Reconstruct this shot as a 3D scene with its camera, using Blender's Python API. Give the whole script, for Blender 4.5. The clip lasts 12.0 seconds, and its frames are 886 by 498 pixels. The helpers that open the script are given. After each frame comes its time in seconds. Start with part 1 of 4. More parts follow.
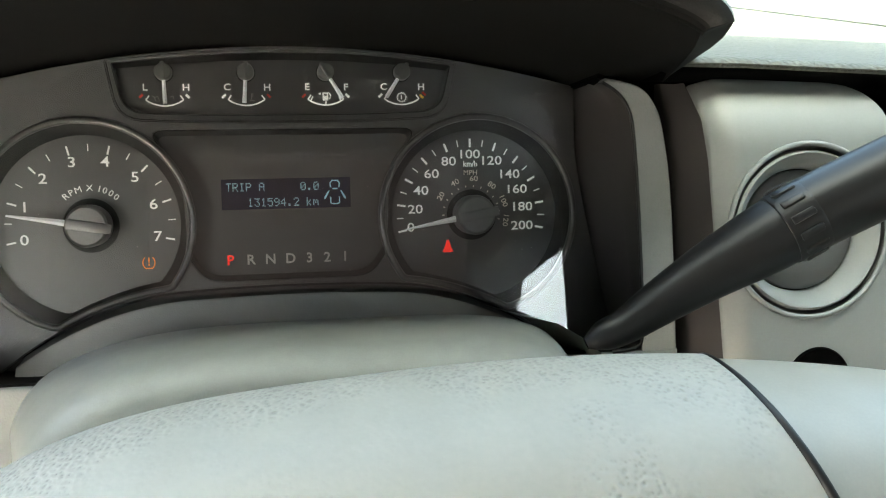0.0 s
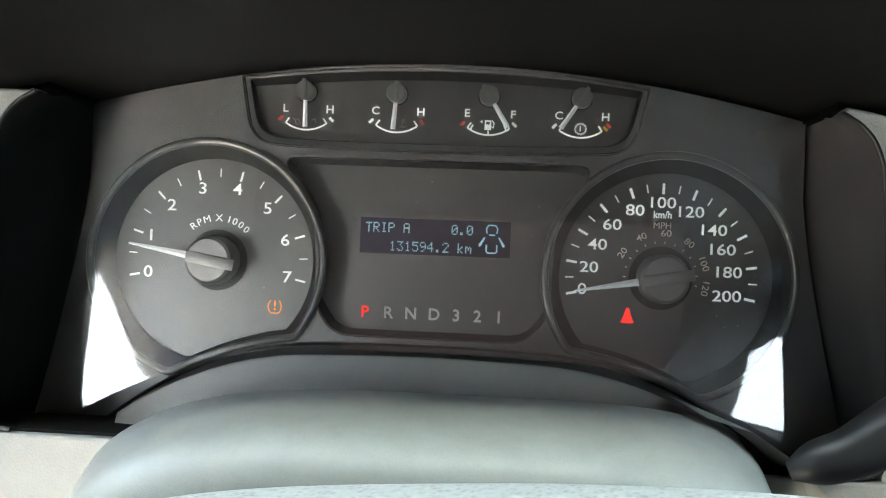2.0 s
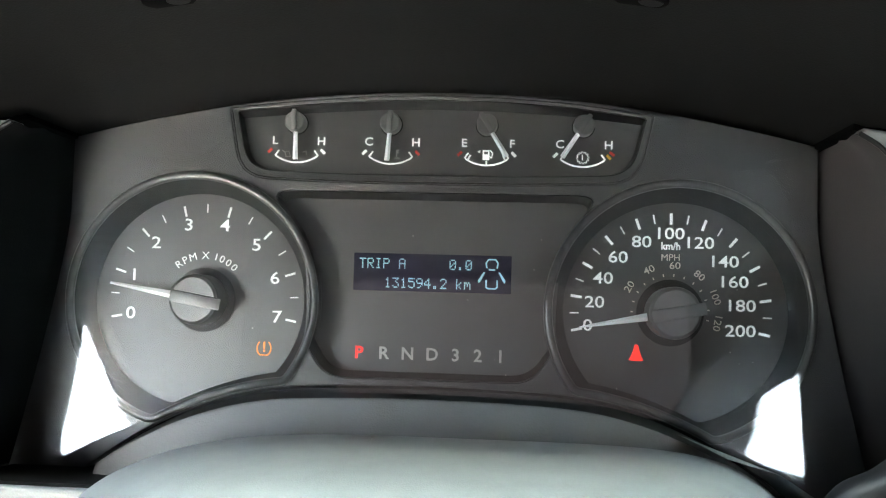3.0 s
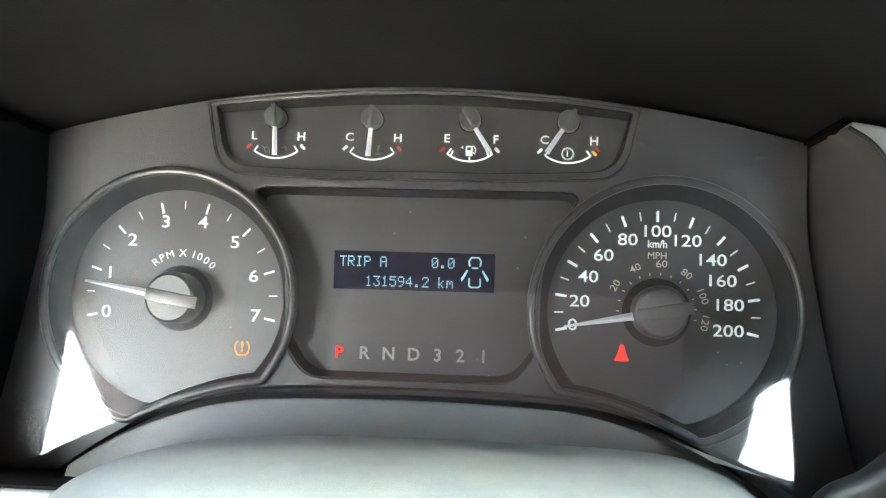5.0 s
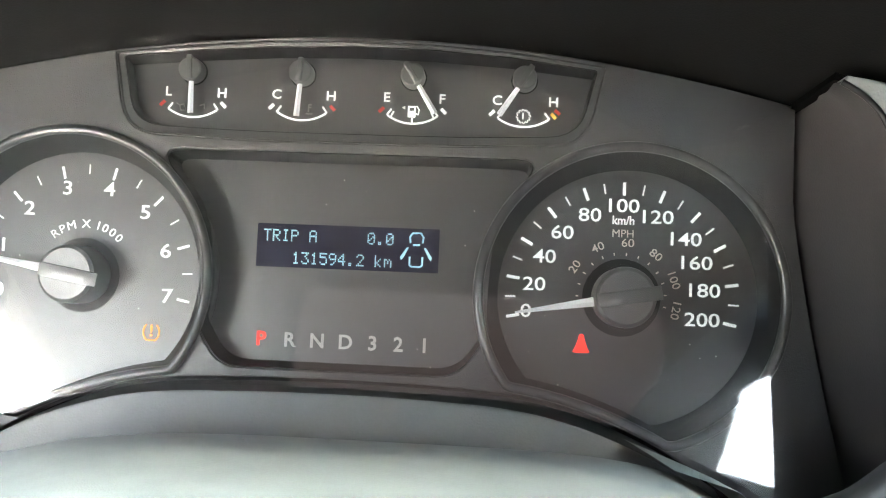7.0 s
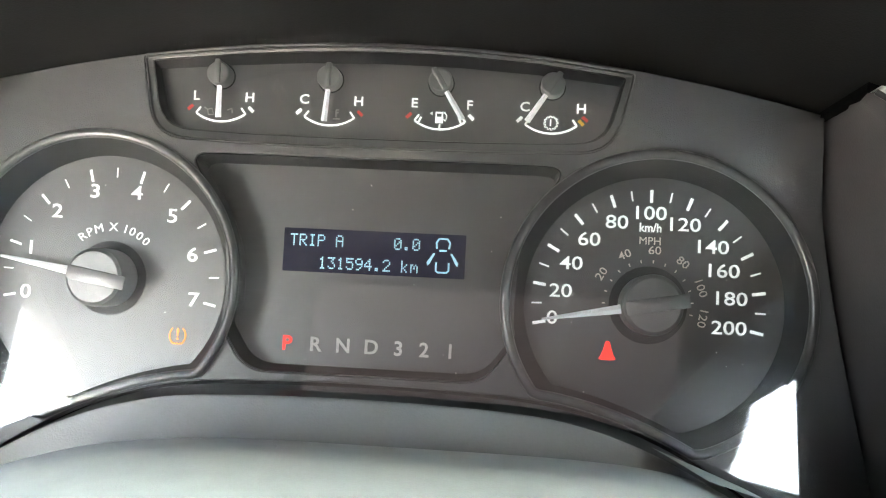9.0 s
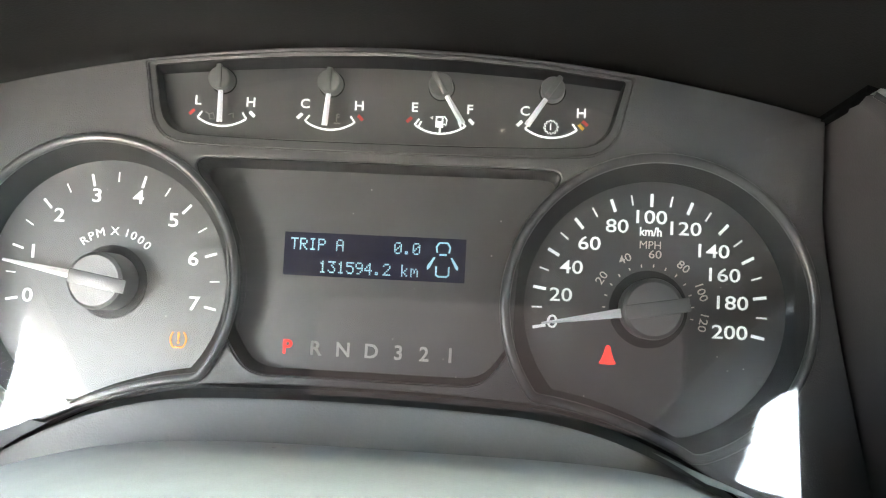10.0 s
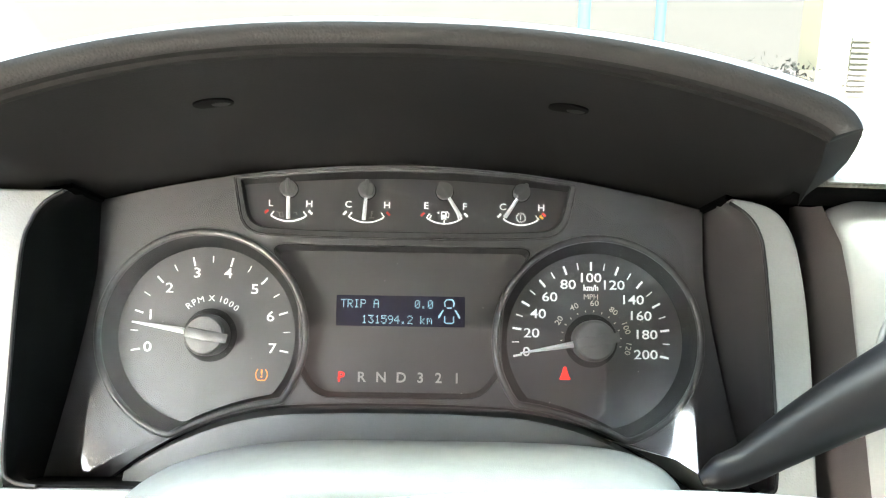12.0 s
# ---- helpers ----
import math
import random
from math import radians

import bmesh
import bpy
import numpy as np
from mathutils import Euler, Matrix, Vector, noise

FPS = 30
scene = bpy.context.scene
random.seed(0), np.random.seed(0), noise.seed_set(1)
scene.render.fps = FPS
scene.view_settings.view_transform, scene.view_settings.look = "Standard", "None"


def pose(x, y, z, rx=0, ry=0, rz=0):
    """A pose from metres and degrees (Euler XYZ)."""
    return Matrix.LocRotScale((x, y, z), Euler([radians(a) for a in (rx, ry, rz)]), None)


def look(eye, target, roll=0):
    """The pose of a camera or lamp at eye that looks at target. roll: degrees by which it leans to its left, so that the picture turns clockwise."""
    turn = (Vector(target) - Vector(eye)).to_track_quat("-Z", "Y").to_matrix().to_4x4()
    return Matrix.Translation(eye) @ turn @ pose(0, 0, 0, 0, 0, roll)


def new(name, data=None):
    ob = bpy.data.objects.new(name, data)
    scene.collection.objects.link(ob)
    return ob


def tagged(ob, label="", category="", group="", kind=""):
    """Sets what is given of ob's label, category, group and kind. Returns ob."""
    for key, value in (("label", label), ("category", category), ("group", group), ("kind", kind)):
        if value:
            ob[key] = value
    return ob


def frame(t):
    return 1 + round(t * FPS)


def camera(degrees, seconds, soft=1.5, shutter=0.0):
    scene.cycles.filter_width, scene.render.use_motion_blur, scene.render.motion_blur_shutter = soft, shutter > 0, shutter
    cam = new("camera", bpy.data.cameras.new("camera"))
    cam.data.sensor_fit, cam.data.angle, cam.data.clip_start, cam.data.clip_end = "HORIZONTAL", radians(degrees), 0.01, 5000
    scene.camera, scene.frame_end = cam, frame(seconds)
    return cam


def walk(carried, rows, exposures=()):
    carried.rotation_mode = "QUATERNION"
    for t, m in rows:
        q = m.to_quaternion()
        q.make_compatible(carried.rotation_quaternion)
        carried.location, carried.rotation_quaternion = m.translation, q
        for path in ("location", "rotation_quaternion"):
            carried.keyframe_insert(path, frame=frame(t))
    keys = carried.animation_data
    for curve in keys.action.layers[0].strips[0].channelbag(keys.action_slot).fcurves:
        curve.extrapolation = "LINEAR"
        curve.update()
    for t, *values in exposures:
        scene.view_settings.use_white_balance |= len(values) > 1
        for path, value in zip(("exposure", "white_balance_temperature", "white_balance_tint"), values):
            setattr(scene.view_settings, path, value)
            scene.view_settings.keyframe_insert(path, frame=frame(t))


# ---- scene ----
cam = camera(52.0, 12.0, soft=1.1)

# The dash frame: x to the right, y into the dash, z up along the dials, which lean back.
LEAN = 20.0
DASH = Matrix.Translation((-0.38, 0.0, 1.25)) @ Matrix.Rotation(radians(-LEAN), 4, "X")

# Seconds, eye, target and roll, in the dash frame.
PATH = [
    (0, (-0.01055, -0.58628, 0.02274), (0.06310, -0.19382, -0.00074), -1.437),
    (0.5, (0.02476, -0.57427, 0.01272), (0.06653, -0.17690, -0.00605), -0.778),
    (1, (0.01550, -0.52289, 0.00110), (0.03539, -0.12409, -0.02256), 1.231),
    (1.5, (0.02805, -0.50193, 0.01373), (0.01815, -0.10253, -0.00584), 1.680),
    (2, (0.04263, -0.48480, 0.01931), (0.01087, -0.08606, 0.02038), 2.298),
    (2.5, (0.04176, -0.46415, 0.01242), (0.00849, -0.06604, 0.03245), 1.737),
    (4.3, (0.04100, -0.45936, 0.01162), (0.01307, -0.06116, 0.03728), 1.809),
    (4.5, (0.04928, -0.45838, 0.01283), (0.01824, -0.06026, 0.03606), 1.821),
    (5, (0.04874, -0.45118, 0.00933), (0.01780, -0.05319, 0.03475), 1.725),
    (5.5, (0.05824, -0.45044, 0.01032), (0.02008, -0.05299, 0.03443), 0.522),
    (6, (0.05274, -0.45073, 0.00895), (0.01751, -0.05324, 0.03661), 1.465),
    (6.5, (0.04928, -0.40825, 0.01177), (0.02037, -0.01007, 0.03658), 1.872),
    (7, (0.06845, -0.39495, 0.00427), (0.04133, 0.00342, 0.02797), 2.499),
    (7.5, (0.06453, -0.39528, 0.00544), (0.03397, 0.00292, 0.02790), 2.781),
    (9.5, (0.05970, -0.39602, 0.00630), (0.02943, 0.00205, 0.03125), 3.036),
    (10, (0.06284, -0.39573, 0.00422), (0.02953, 0.00193, 0.03175), 3.015),
    (10.5, (0.05958, -0.39963, 0.00280), (0.02923, -0.00201, 0.03412), 2.728),
    (11, (0.06053, -0.39956, 0.00804), (0.03208, -0.00149, 0.03511), 1.829),
    (11.5, (0.05591, -0.45879, 0.00654), (0.03214, -0.06123, 0.04371), 1.291),
    (12, (0.01982, -0.57148, 0.00662), (0.02368, -0.17366, 0.04814), 0.909),
]
EXPOSURES = [(0.0, 4.30, 6700, -4), (1.0, 4.40, 6700, -4), (1.5, 4.4, 6550, -4), (2.0, 4.92, 6150, -3), (2.5, 5.1, 5950, -3), (4.5, 5.68, 6050, -2), (5.5, 5.55, 6150, -1), (6.5, 5.85, 6250, 0), (11.0, 5.85, 6250, 0), (12.0, 5.92, 6300, -1)]
walk(cam, [(t, DASH @ look(eye, target, roll)) for t, eye, target, roll in PATH], EXPOSURES)

# ---- light ----
SUN_ELEVATION, SUN_TURN = 58.0, 190.0
world = bpy.data.worlds.new("sky")
scene.world = world
world.use_nodes = True
sky = world.node_tree.nodes.new("ShaderNodeTexSky")
sky.sky_type, sky.sun_disc = "NISHITA", False
sky.sun_elevation, sky.sun_rotation = radians(SUN_ELEVATION), radians(SUN_TURN)
sky.air_density, sky.dust_density, sky.ozone_density = 0.7, 7.0, 0.6
back = world.node_tree.nodes["Background"]
back.inputs["Strength"].default_value = 0.15
world.node_tree.links.new(sky.outputs["Color"], back.inputs["Color"])
sun_data = bpy.data.lights.new("sun", "SUN")
sun_data.energy, sun_data.angle, sun_data.color = 3.0, radians(0.5), (1.0, 0.95, 0.88)
sun = new("sun", sun_data)
a, e = radians(SUN_TURN), radians(SUN_ELEVATION)
sun.matrix_basis = look((0, 0, 0), (-math.sin(a) * math.cos(e), -math.cos(a) * math.cos(e), -math.sin(e)))

# ---- materials ----


def material(name, colour, rough=0.5, metal=0.0, grain=0.0, grain_size=0.001, stain=0.15, stain_size=0.03, emit=0.0, shine=0.5, ior=1.5, worn=0.0):
    """Plastic, paint or leather: colour with broad stains and fine mottling, grain in relief."""
    m = bpy.data.materials.new(name)
    m.use_nodes = True
    nodes, links = m.node_tree.nodes, m.node_tree.links
    shader = nodes["Principled BSDF"]
    shader.inputs["Roughness"].default_value, shader.inputs["Metallic"].default_value = rough, metal
    shader.inputs["Specular IOR Level"].default_value, shader.inputs["IOR"].default_value = shine, ior
    where = nodes.new("ShaderNodeTexCoord")
    broad, fine = nodes.new("ShaderNodeTexNoise"), nodes.new("ShaderNodeTexNoise")
    broad.inputs["Scale"].default_value, broad.inputs["Detail"].default_value = 1 / stain_size, 4
    fine.inputs["Scale"].default_value, fine.inputs["Detail"].default_value = 0.7 / grain_size, 2
    mixed = nodes.new("ShaderNodeMix")
    mixed.data_type = "RGBA"
    low, high = [[c * k for c in colour] + [1] for k in (1 - stain, 1 + stain)]
    mixed.inputs[6].default_value, mixed.inputs[7].default_value = low, high
    blend = nodes.new("ShaderNodeMath")
    blend.operation = "MULTIPLY_ADD"
    blend.inputs[1].default_value = 0.35
    for n in (broad, fine):
        links.new(where.outputs["Object"], n.inputs["Vector"])
    links.new(fine.outputs["Fac"], blend.inputs[0])
    half = nodes.new("ShaderNodeMath")
    half.operation = "MULTIPLY"
    half.inputs[1].default_value = 0.65
    links.new(broad.outputs["Fac"], half.inputs[0])
    links.new(half.outputs[0], blend.inputs[2])
    links.new(blend.outputs[0], mixed.inputs[0])
    links.new(mixed.outputs[2], shader.inputs["Base Color"])
    if grain:
        cells = nodes.new("ShaderNodeTexVoronoi")
        cells.feature = "SMOOTH_F1"
        cells.inputs["Scale"].default_value = 1 / grain_size
        links.new(where.outputs["Object"], cells.inputs["Vector"])
        bump = nodes.new("ShaderNodeBump")
        bump.inputs["Strength"].default_value, bump.inputs["Distance"].default_value = grain, grain_size * 0.5
        links.new(cells.outputs["Distance"], bump.inputs["Height"])
        if worn:
            patches, ramp = nodes.new("ShaderNodeTexNoise"), nodes.new("ShaderNodeMapRange")
            patches.inputs["Scale"].default_value = 1 / worn
            ramp.inputs["From Min"].default_value, ramp.inputs["From Max"].default_value = 0.42, 0.60
            ramp.inputs["To Min"].default_value, ramp.inputs["To Max"].default_value = grain * 0.12, grain
            links.new(where.outputs["Object"], patches.inputs["Vector"])
            along, strip, kept = nodes.new("ShaderNodeSeparateXYZ"), nodes.new("ShaderNodeMapRange"), nodes.new("ShaderNodeMath")
            strip.inputs["From Min"].default_value, strip.inputs["From Max"].default_value = -0.240, -0.226
            strip.inputs["To Min"].default_value, strip.inputs["To Max"].default_value = -0.03, 0.16
            kept.operation = "ADD"
            links.new(where.outputs["Object"], along.inputs[0])
            links.new(along.outputs["Y"], strip.inputs["Value"])
            links.new(patches.outputs["Fac"], kept.inputs[0])
            links.new(strip.outputs[0], kept.inputs[1])
            links.new(kept.outputs[0], ramp.inputs["Value"])
            links.new(ramp.outputs[0], bump.inputs["Strength"])
            # dirt in the pits of the grain, where it is not worn away
            pit, dirt, mask = nodes.new("ShaderNodeMapRange"), nodes.new("ShaderNodeMix"), nodes.new("ShaderNodeMath")
            pit.inputs["From Min"].default_value, pit.inputs["From Max"].default_value = 0.42, 0.12
            links.new(cells.outputs["Distance"], pit.inputs["Value"])
            links.new(pit.outputs[0], mask.inputs[0])
            worn_off = nodes.new("ShaderNodeMapRange")
            worn_off.inputs["From Min"].default_value, worn_off.inputs["From Max"].default_value = 0.46, 0.62
            worn_off.inputs["To Max"].default_value = 0.85
            links.new(kept.outputs[0], worn_off.inputs["Value"])
            mask.operation = "MULTIPLY"
            links.new(worn_off.outputs[0], mask.inputs[1])
            dirt.data_type = "RGBA"
            dirt.inputs[7].default_value = [c * 0.76 for c in colour] + [1]
            links.new(mask.outputs[0], dirt.inputs[0])
            links.new(mixed.outputs[2], dirt.inputs[6])
            links.new(dirt.outputs[2], shader.inputs["Base Color"])
        links.new(bump.outputs["Normal"], shader.inputs["Normal"])
    if emit:
        shader.inputs["Emission Color"].default_value = (*colour, 1)
        shader.inputs["Emission Strength"].default_value = emit
    return m


FACE = material("matt charcoal plastic", (0.009, 0.009, 0.009), 0.50, grain=0.22, grain_size=0.0008, shine=1.0, ior=1.6)
DIAL = material("dial print black", (0.0038, 0.0034, 0.0033), 0.43, grain=0.05, grain_size=0.0007, stain=0.08, shine=0.75, ior=1.75)
LIP = material("hood vinyl, half shade in its colour", (0.016, 0.016, 0.0155), 0.6, grain=0.3, grain_size=0.0012, shine=0.2)
SHELF = material("trim plastic with shade in its colour", (0.06, 0.061, 0.06), 0.5, grain=0.2, grain_size=0.0008, shine=0.4)
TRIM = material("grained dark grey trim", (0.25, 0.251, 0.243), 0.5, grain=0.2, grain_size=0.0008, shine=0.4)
RING = material("satin dark ring", (0.045, 0.045, 0.045), 0.28, shine=0.8)
WELL = material("black well", (0.008, 0.008, 0.008), 0.5, shine=0.3)
WHITE = material("white print, lit from behind", (0.8, 0.8, 0.8), 0.6, stain=0.03, emit=0.012)
GREYPRINT = material("grey print", (0.46, 0.45, 0.44), 0.6, stain=0.03)
UNLIT = material("unlit symbol print", (0.22, 0.215, 0.21), 0.6, stain=0.03)
BROWNPRINT = material("dim mph print", (0.74, 0.68, 0.63), 0.6, stain=0.03)
REDPRINT = material("red print", (0.6, 0.05, 0.04), 0.6, stain=0.03)
YELLOWPRINT = material("yellow print", (0.75, 0.45, 0.05), 0.6, stain=0.03)
POINTER = material("white needle", (0.82, 0.84, 0.88), 0.35, stain=0.02)
CAP = material("needle cap plastic", (0.010, 0.010, 0.010), 0.45, shine=1.0, ior=1.8)
DUST = material("pale dust", (0.42, 0.42, 0.40), 0.9, stain=0.05)
# Near-black that stands for the shade inside holes and gaps.
GAP_SHADE = material("near-black shade of holes and gaps", (0.001, 0.001, 0.001), 0.9, shine=0.05)
REDLAMP = material("red tell-tale", (0.85, 0.02, 0.012), 0.5, emit=0.030, stain=0.0)
ORANGELAMP = material("amber tell-tale", (1.0, 0.28, 0.04), 0.5, emit=0.022, stain=0.0)
SCREEN = material("dark blue display", (0.011, 0.011, 0.030), 0.25, stain=0.3, stain_size=0.02)
PIXEL = material("lit blue segment", (0.34, 0.60, 0.78), 0.5, emit=0.007, stain=0.0)
HOOD = material("soft black vinyl with shade in its colour", (0.0056, 0.0056, 0.0054), 0.65, grain=0.15, grain_size=0.0008, shine=0.10)
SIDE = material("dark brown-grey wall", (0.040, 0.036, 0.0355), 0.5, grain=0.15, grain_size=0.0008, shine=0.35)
COVER = material("grey column plastic", (0.30, 0.306, 0.274), 0.45, grain=0.16, grain_size=0.0006, stain=0.22, stain_size=0.012)
LEATHER = material("grained grey vinyl", (0.24, 0.245, 0.235), 0.48, grain=0.28, grain_size=0.0011)
PADSKIN = material("grained grey pad", (0.43, 0.428, 0.383), 0.5, grain=0.9, grain_size=0.0024, worn=0.055)
SPOKE = material("smooth grey spoke", (0.40, 0.395, 0.352), 0.38)
SILVER = material("silver grey panel", (0.205, 0.218, 0.219), 0.50, metal=0.05)
KNOB = material("dark grey knob plastic", (0.013, 0.013, 0.013), 0.36, shine=0.40)
LEVER = material("black lever plastic", (0.009, 0.0088, 0.009), 0.42, shine=0.4)
VENT = material("dark grey vent plastic", (0.08, 0.082, 0.083), 0.4)
DASHTOP = material("dash top vinyl", (0.075, 0.078, 0.064), 0.6, grain=0.8, grain_size=0.003)
# Paler copy of the dash vinyl, for the daylit hood top.
BROW = material("vinyl with daylight in its colour", (0.21, 0.205, 0.188), 0.6, grain=0.5, grain_size=0.0016)
LINER = material("cabin lining", (0.016, 0.015, 0.0145), 0.9, stain_size=0.3)
HEADCLOTH = material("grey roof cloth", (0.13, 0.126, 0.12), 0.95, grain=0.2, grain_size=0.002, stain_size=0.3)
GROUND = material("pale sandy concrete", (0.46, 0.405, 0.365), 0.9, stain_size=2.0, grain_size=0.02)
WALLGREY = material("grey plaster wall", (0.013, 0.0125, 0.0134), 0.9, stain_size=1.5, grain_size=0.02, shine=0.1)
CREAM = material("cream plaster", (0.034, 0.033, 0.0265), 0.9, stain_size=1.0, grain_size=0.02, shine=0.1)
BLUEPAINT = material("light blue paint", (0.013, 0.026, 0.038), 0.8, stain_size=0.5, shine=0.03)
DARKGLASS = material("dark window", (0.012, 0.013, 0.016), 0.4, stain_size=0.5)
LEAF = material("dark leaves", (0.004, 0.0045, 0.0045), 0.9, stain_size=0.2, shine=0.03)

CLEAR = bpy.data.materials.new("clear lens")
CLEAR.use_nodes = True
for n in list(CLEAR.node_tree.nodes):
    CLEAR.node_tree.nodes.remove(n)
_out = CLEAR.node_tree.nodes.new("ShaderNodeOutputMaterial")
_mix = CLEAR.node_tree.nodes.new("ShaderNodeMixShader")
_clear = CLEAR.node_tree.nodes.new("ShaderNodeBsdfTransparent")
_gloss = CLEAR.node_tree.nodes.new("ShaderNodeBsdfGlossy")
_facing = CLEAR.node_tree.nodes.new("ShaderNodeLayerWeight")
_steep, _fres = CLEAR.node_tree.nodes.new("ShaderNodeMath"), CLEAR.node_tree.nodes.new("ShaderNodeMapRange")
_steep.operation, _steep.inputs[1].default_value = "POWER", 5.0
_fres.inputs["To Min"].default_value, _fres.inputs["To Max"].default_value = 0.105, 1.0
CLEAR.node_tree.links.new(_facing.outputs["Facing"], _steep.inputs[0])
CLEAR.node_tree.links.new(_steep.outputs[0], _fres.inputs["Value"])
_gloss.inputs["Roughness"].default_value = 0.03
_film = CLEAR.node_tree.nodes.new("ShaderNodeBsdfGlossy")
_film.inputs["Roughness"].default_value = 0.30
_both = CLEAR.node_tree.nodes.new("ShaderNodeMixShader")
_smear = CLEAR.node_tree.nodes.new("ShaderNodeTexNoise")
_smear.inputs["Scale"].default_value, _smear.inputs["Detail"].default_value = 40, 6
_grade = CLEAR.node_tree.nodes.new("ShaderNodeMapRange")
_grade.inputs["To Min"].default_value, _grade.inputs["To Max"].default_value = 0.12, 0.32
for o, i in ((_smear.outputs["Fac"], _grade.inputs["Value"]), (_grade.outputs[0], _both.inputs[0]), (_gloss.outputs[0], _both.inputs[1]), (_film.outputs[0], _both.inputs[2]),
             (_fres.outputs[0], _mix.inputs[0]), (_clear.outputs[0], _mix.inputs[1]), (_both.outputs[0], _mix.inputs[2]), (_mix.outputs[0], _out.inputs[0])):
    CLEAR.node_tree.links.new(o, i)

GLASS = bpy.data.materials.new("tinted windshield glass")
GLASS.use_nodes = True
for n in list(GLASS.node_tree.nodes):
    GLASS.node_tree.nodes.remove(n)
_gout = GLASS.node_tree.nodes.new("ShaderNodeOutputMaterial")
_tint = GLASS.node_tree.nodes.new("ShaderNodeBsdfTransparent")
_tint.inputs["Color"].default_value = (0.66, 0.71, 0.655, 1)
GLASS.node_tree.links.new(_tint.outputs[0], _gout.inputs[0])
PRIVACY = GLASS.copy()
PRIVACY.name = "lightly tinted glass"
PRIVACY.node_tree.nodes[_tint.name].inputs["Color"].default_value = (0.86, 0.88, 0.87, 1)

DARKTINT = GLASS.copy()
DARKTINT.name = "dark tinted back glass"
DARKTINT.node_tree.nodes[_tint.name].inputs["Color"].default_value = (0.10, 0.088, 0.083, 1)

# ---- building helpers ----
BASES = {}


def thing(name, base, label, category, group="", kind="", frame_matrix=DASH):
    ob = new(name)
    ob.empty_display_size = 0.02
    ob.matrix_basis = frame_matrix @ Matrix.Translation(base)
    BASES[ob.name] = Vector(base)
    return tagged(ob, label, category, group, kind)


def part(name, mesh, mat, parent, label="", at=None):
    """One mesh under a thing or a part. at: its own pose in the dash frame."""
    if isinstance(mesh, bmesh.types.BMesh):
        bm, mesh = mesh, bpy.data.meshes.new(name)
        bm.to_mesh(mesh)
        bm.free()
    if mat and not mesh.materials:
        mesh.materials.append(mat)
    ob = new(name, mesh)
    pose_here = at if at is not None else Matrix.Identity(4)
    root = parent
    while root.parent:
        root = root.parent
    here = Matrix.Translation(-BASES[root.name]) @ pose_here
    if parent is not root:
        up = parent.matrix_basis.copy()
        here = up.inverted() @ here
    ob.parent = parent
    ob.matrix_basis = here
    return tagged(ob, label) if label else ob


def smooth(mesh, angle=35):
    mesh.shade_smooth()
    mesh.set_sharp_from_angle(angle=radians(angle))
    return mesh


def loft(rows, close=False, thick=0.0, flip=False, angle=35):
    """A skin over rows of points; thick: a second skin that far behind it."""
    n, m = len(rows), len(rows[0])
    points = [p for r in rows for p in r]
    faces = []
    for i in range(n - 1):
        for j in range(m if close else m - 1):
            k = (j + 1) % m
            q = (i * m + j, i * m + k, (i + 1) * m + k, (i + 1) * m + j)
            faces.append(q[::-1] if flip else q)
    mesh = bpy.data.meshes.new("skin")
    mesh.from_pydata(points, [], faces)
    if thick:
        bm = bmesh.new()
        bm.from_mesh(mesh)
        bmesh.ops.recalc_face_normals(bm, faces=bm.faces)
        bm.normal_update()
        bmesh.ops.solidify(bm, geom=bm.faces[:], thickness=thick)
        bm.to_mesh(mesh)
        bm.free()
    return smooth(mesh, angle)


def from_curve(data):
    ob = bpy.data.objects.new("shape", data)
    scene.collection.objects.link(ob)
    mesh = bpy.data.meshes.new_from_object(ob.evaluated_get(bpy.context.evaluated_depsgraph_get()))
    bpy.data.objects.remove(ob)
    return mesh


def plate(outlines, y_front, y_back, bevel=0.0, angle=35):
    """A plate in the x-z plane from closed outlines (the first the rim, the rest holes)."""
    data = bpy.data.curves.new("plate", "CURVE")
    data.dimensions, data.fill_mode = "2D", "BOTH"
    data.extrude, data.bevel_depth, data.bevel_resolution = max((y_back - y_front) / 2 - bevel, 0), bevel, 2
    data.offset = -bevel
    for pts in outlines:
        s = data.splines.new("POLY")
        s.points.add(len(pts) - 1)
        s.use_cyclic_u = True
        for p, (x, z) in zip(s.points, pts):
            p.co = (x, z, 0, 1)
    mesh = from_curve(data)
    mesh.transform(Matrix.Translation((0, (y_front + y_back) / 2, 0)) @ Matrix.Rotation(radians(90), 4, "X"))
    return smooth(mesh, angle)


def tube(points, radius, closed=False, res=4):
    data = bpy.data.curves.new("tube", "CURVE")
    data.dimensions, data.bevel_depth, data.bevel_resolution, data.use_fill_caps = "3D", radius, res, True
    s = data.splines.new("POLY")
    s.points.add(len(points) - 1)
    s.use_cyclic_u = closed
    for p, co in zip(s.points, points):
        p.co = (*co, 1)
    return smooth(from_curve(data), 50)


def text(words, size, bold=0.0, wide=1.0, space=1.0, depth=0.0002):
    """Letters in the x-z plane, centred on the origin, facing -y."""
    data = bpy.data.curves.new("words", "FONT")
    data.body, data.size, data.align_x, data.align_y = words, size, "CENTER", "CENTER"
    data.offset, data.extrude, data.space_character = bold * size, depth, space
    data.resolution_u = 3
    mesh = from_curve(data)
    mesh.transform(Matrix.Rotation(radians(90), 4, "X") @ Matrix.Diagonal((wide, 1, 1, 1)))
    return mesh


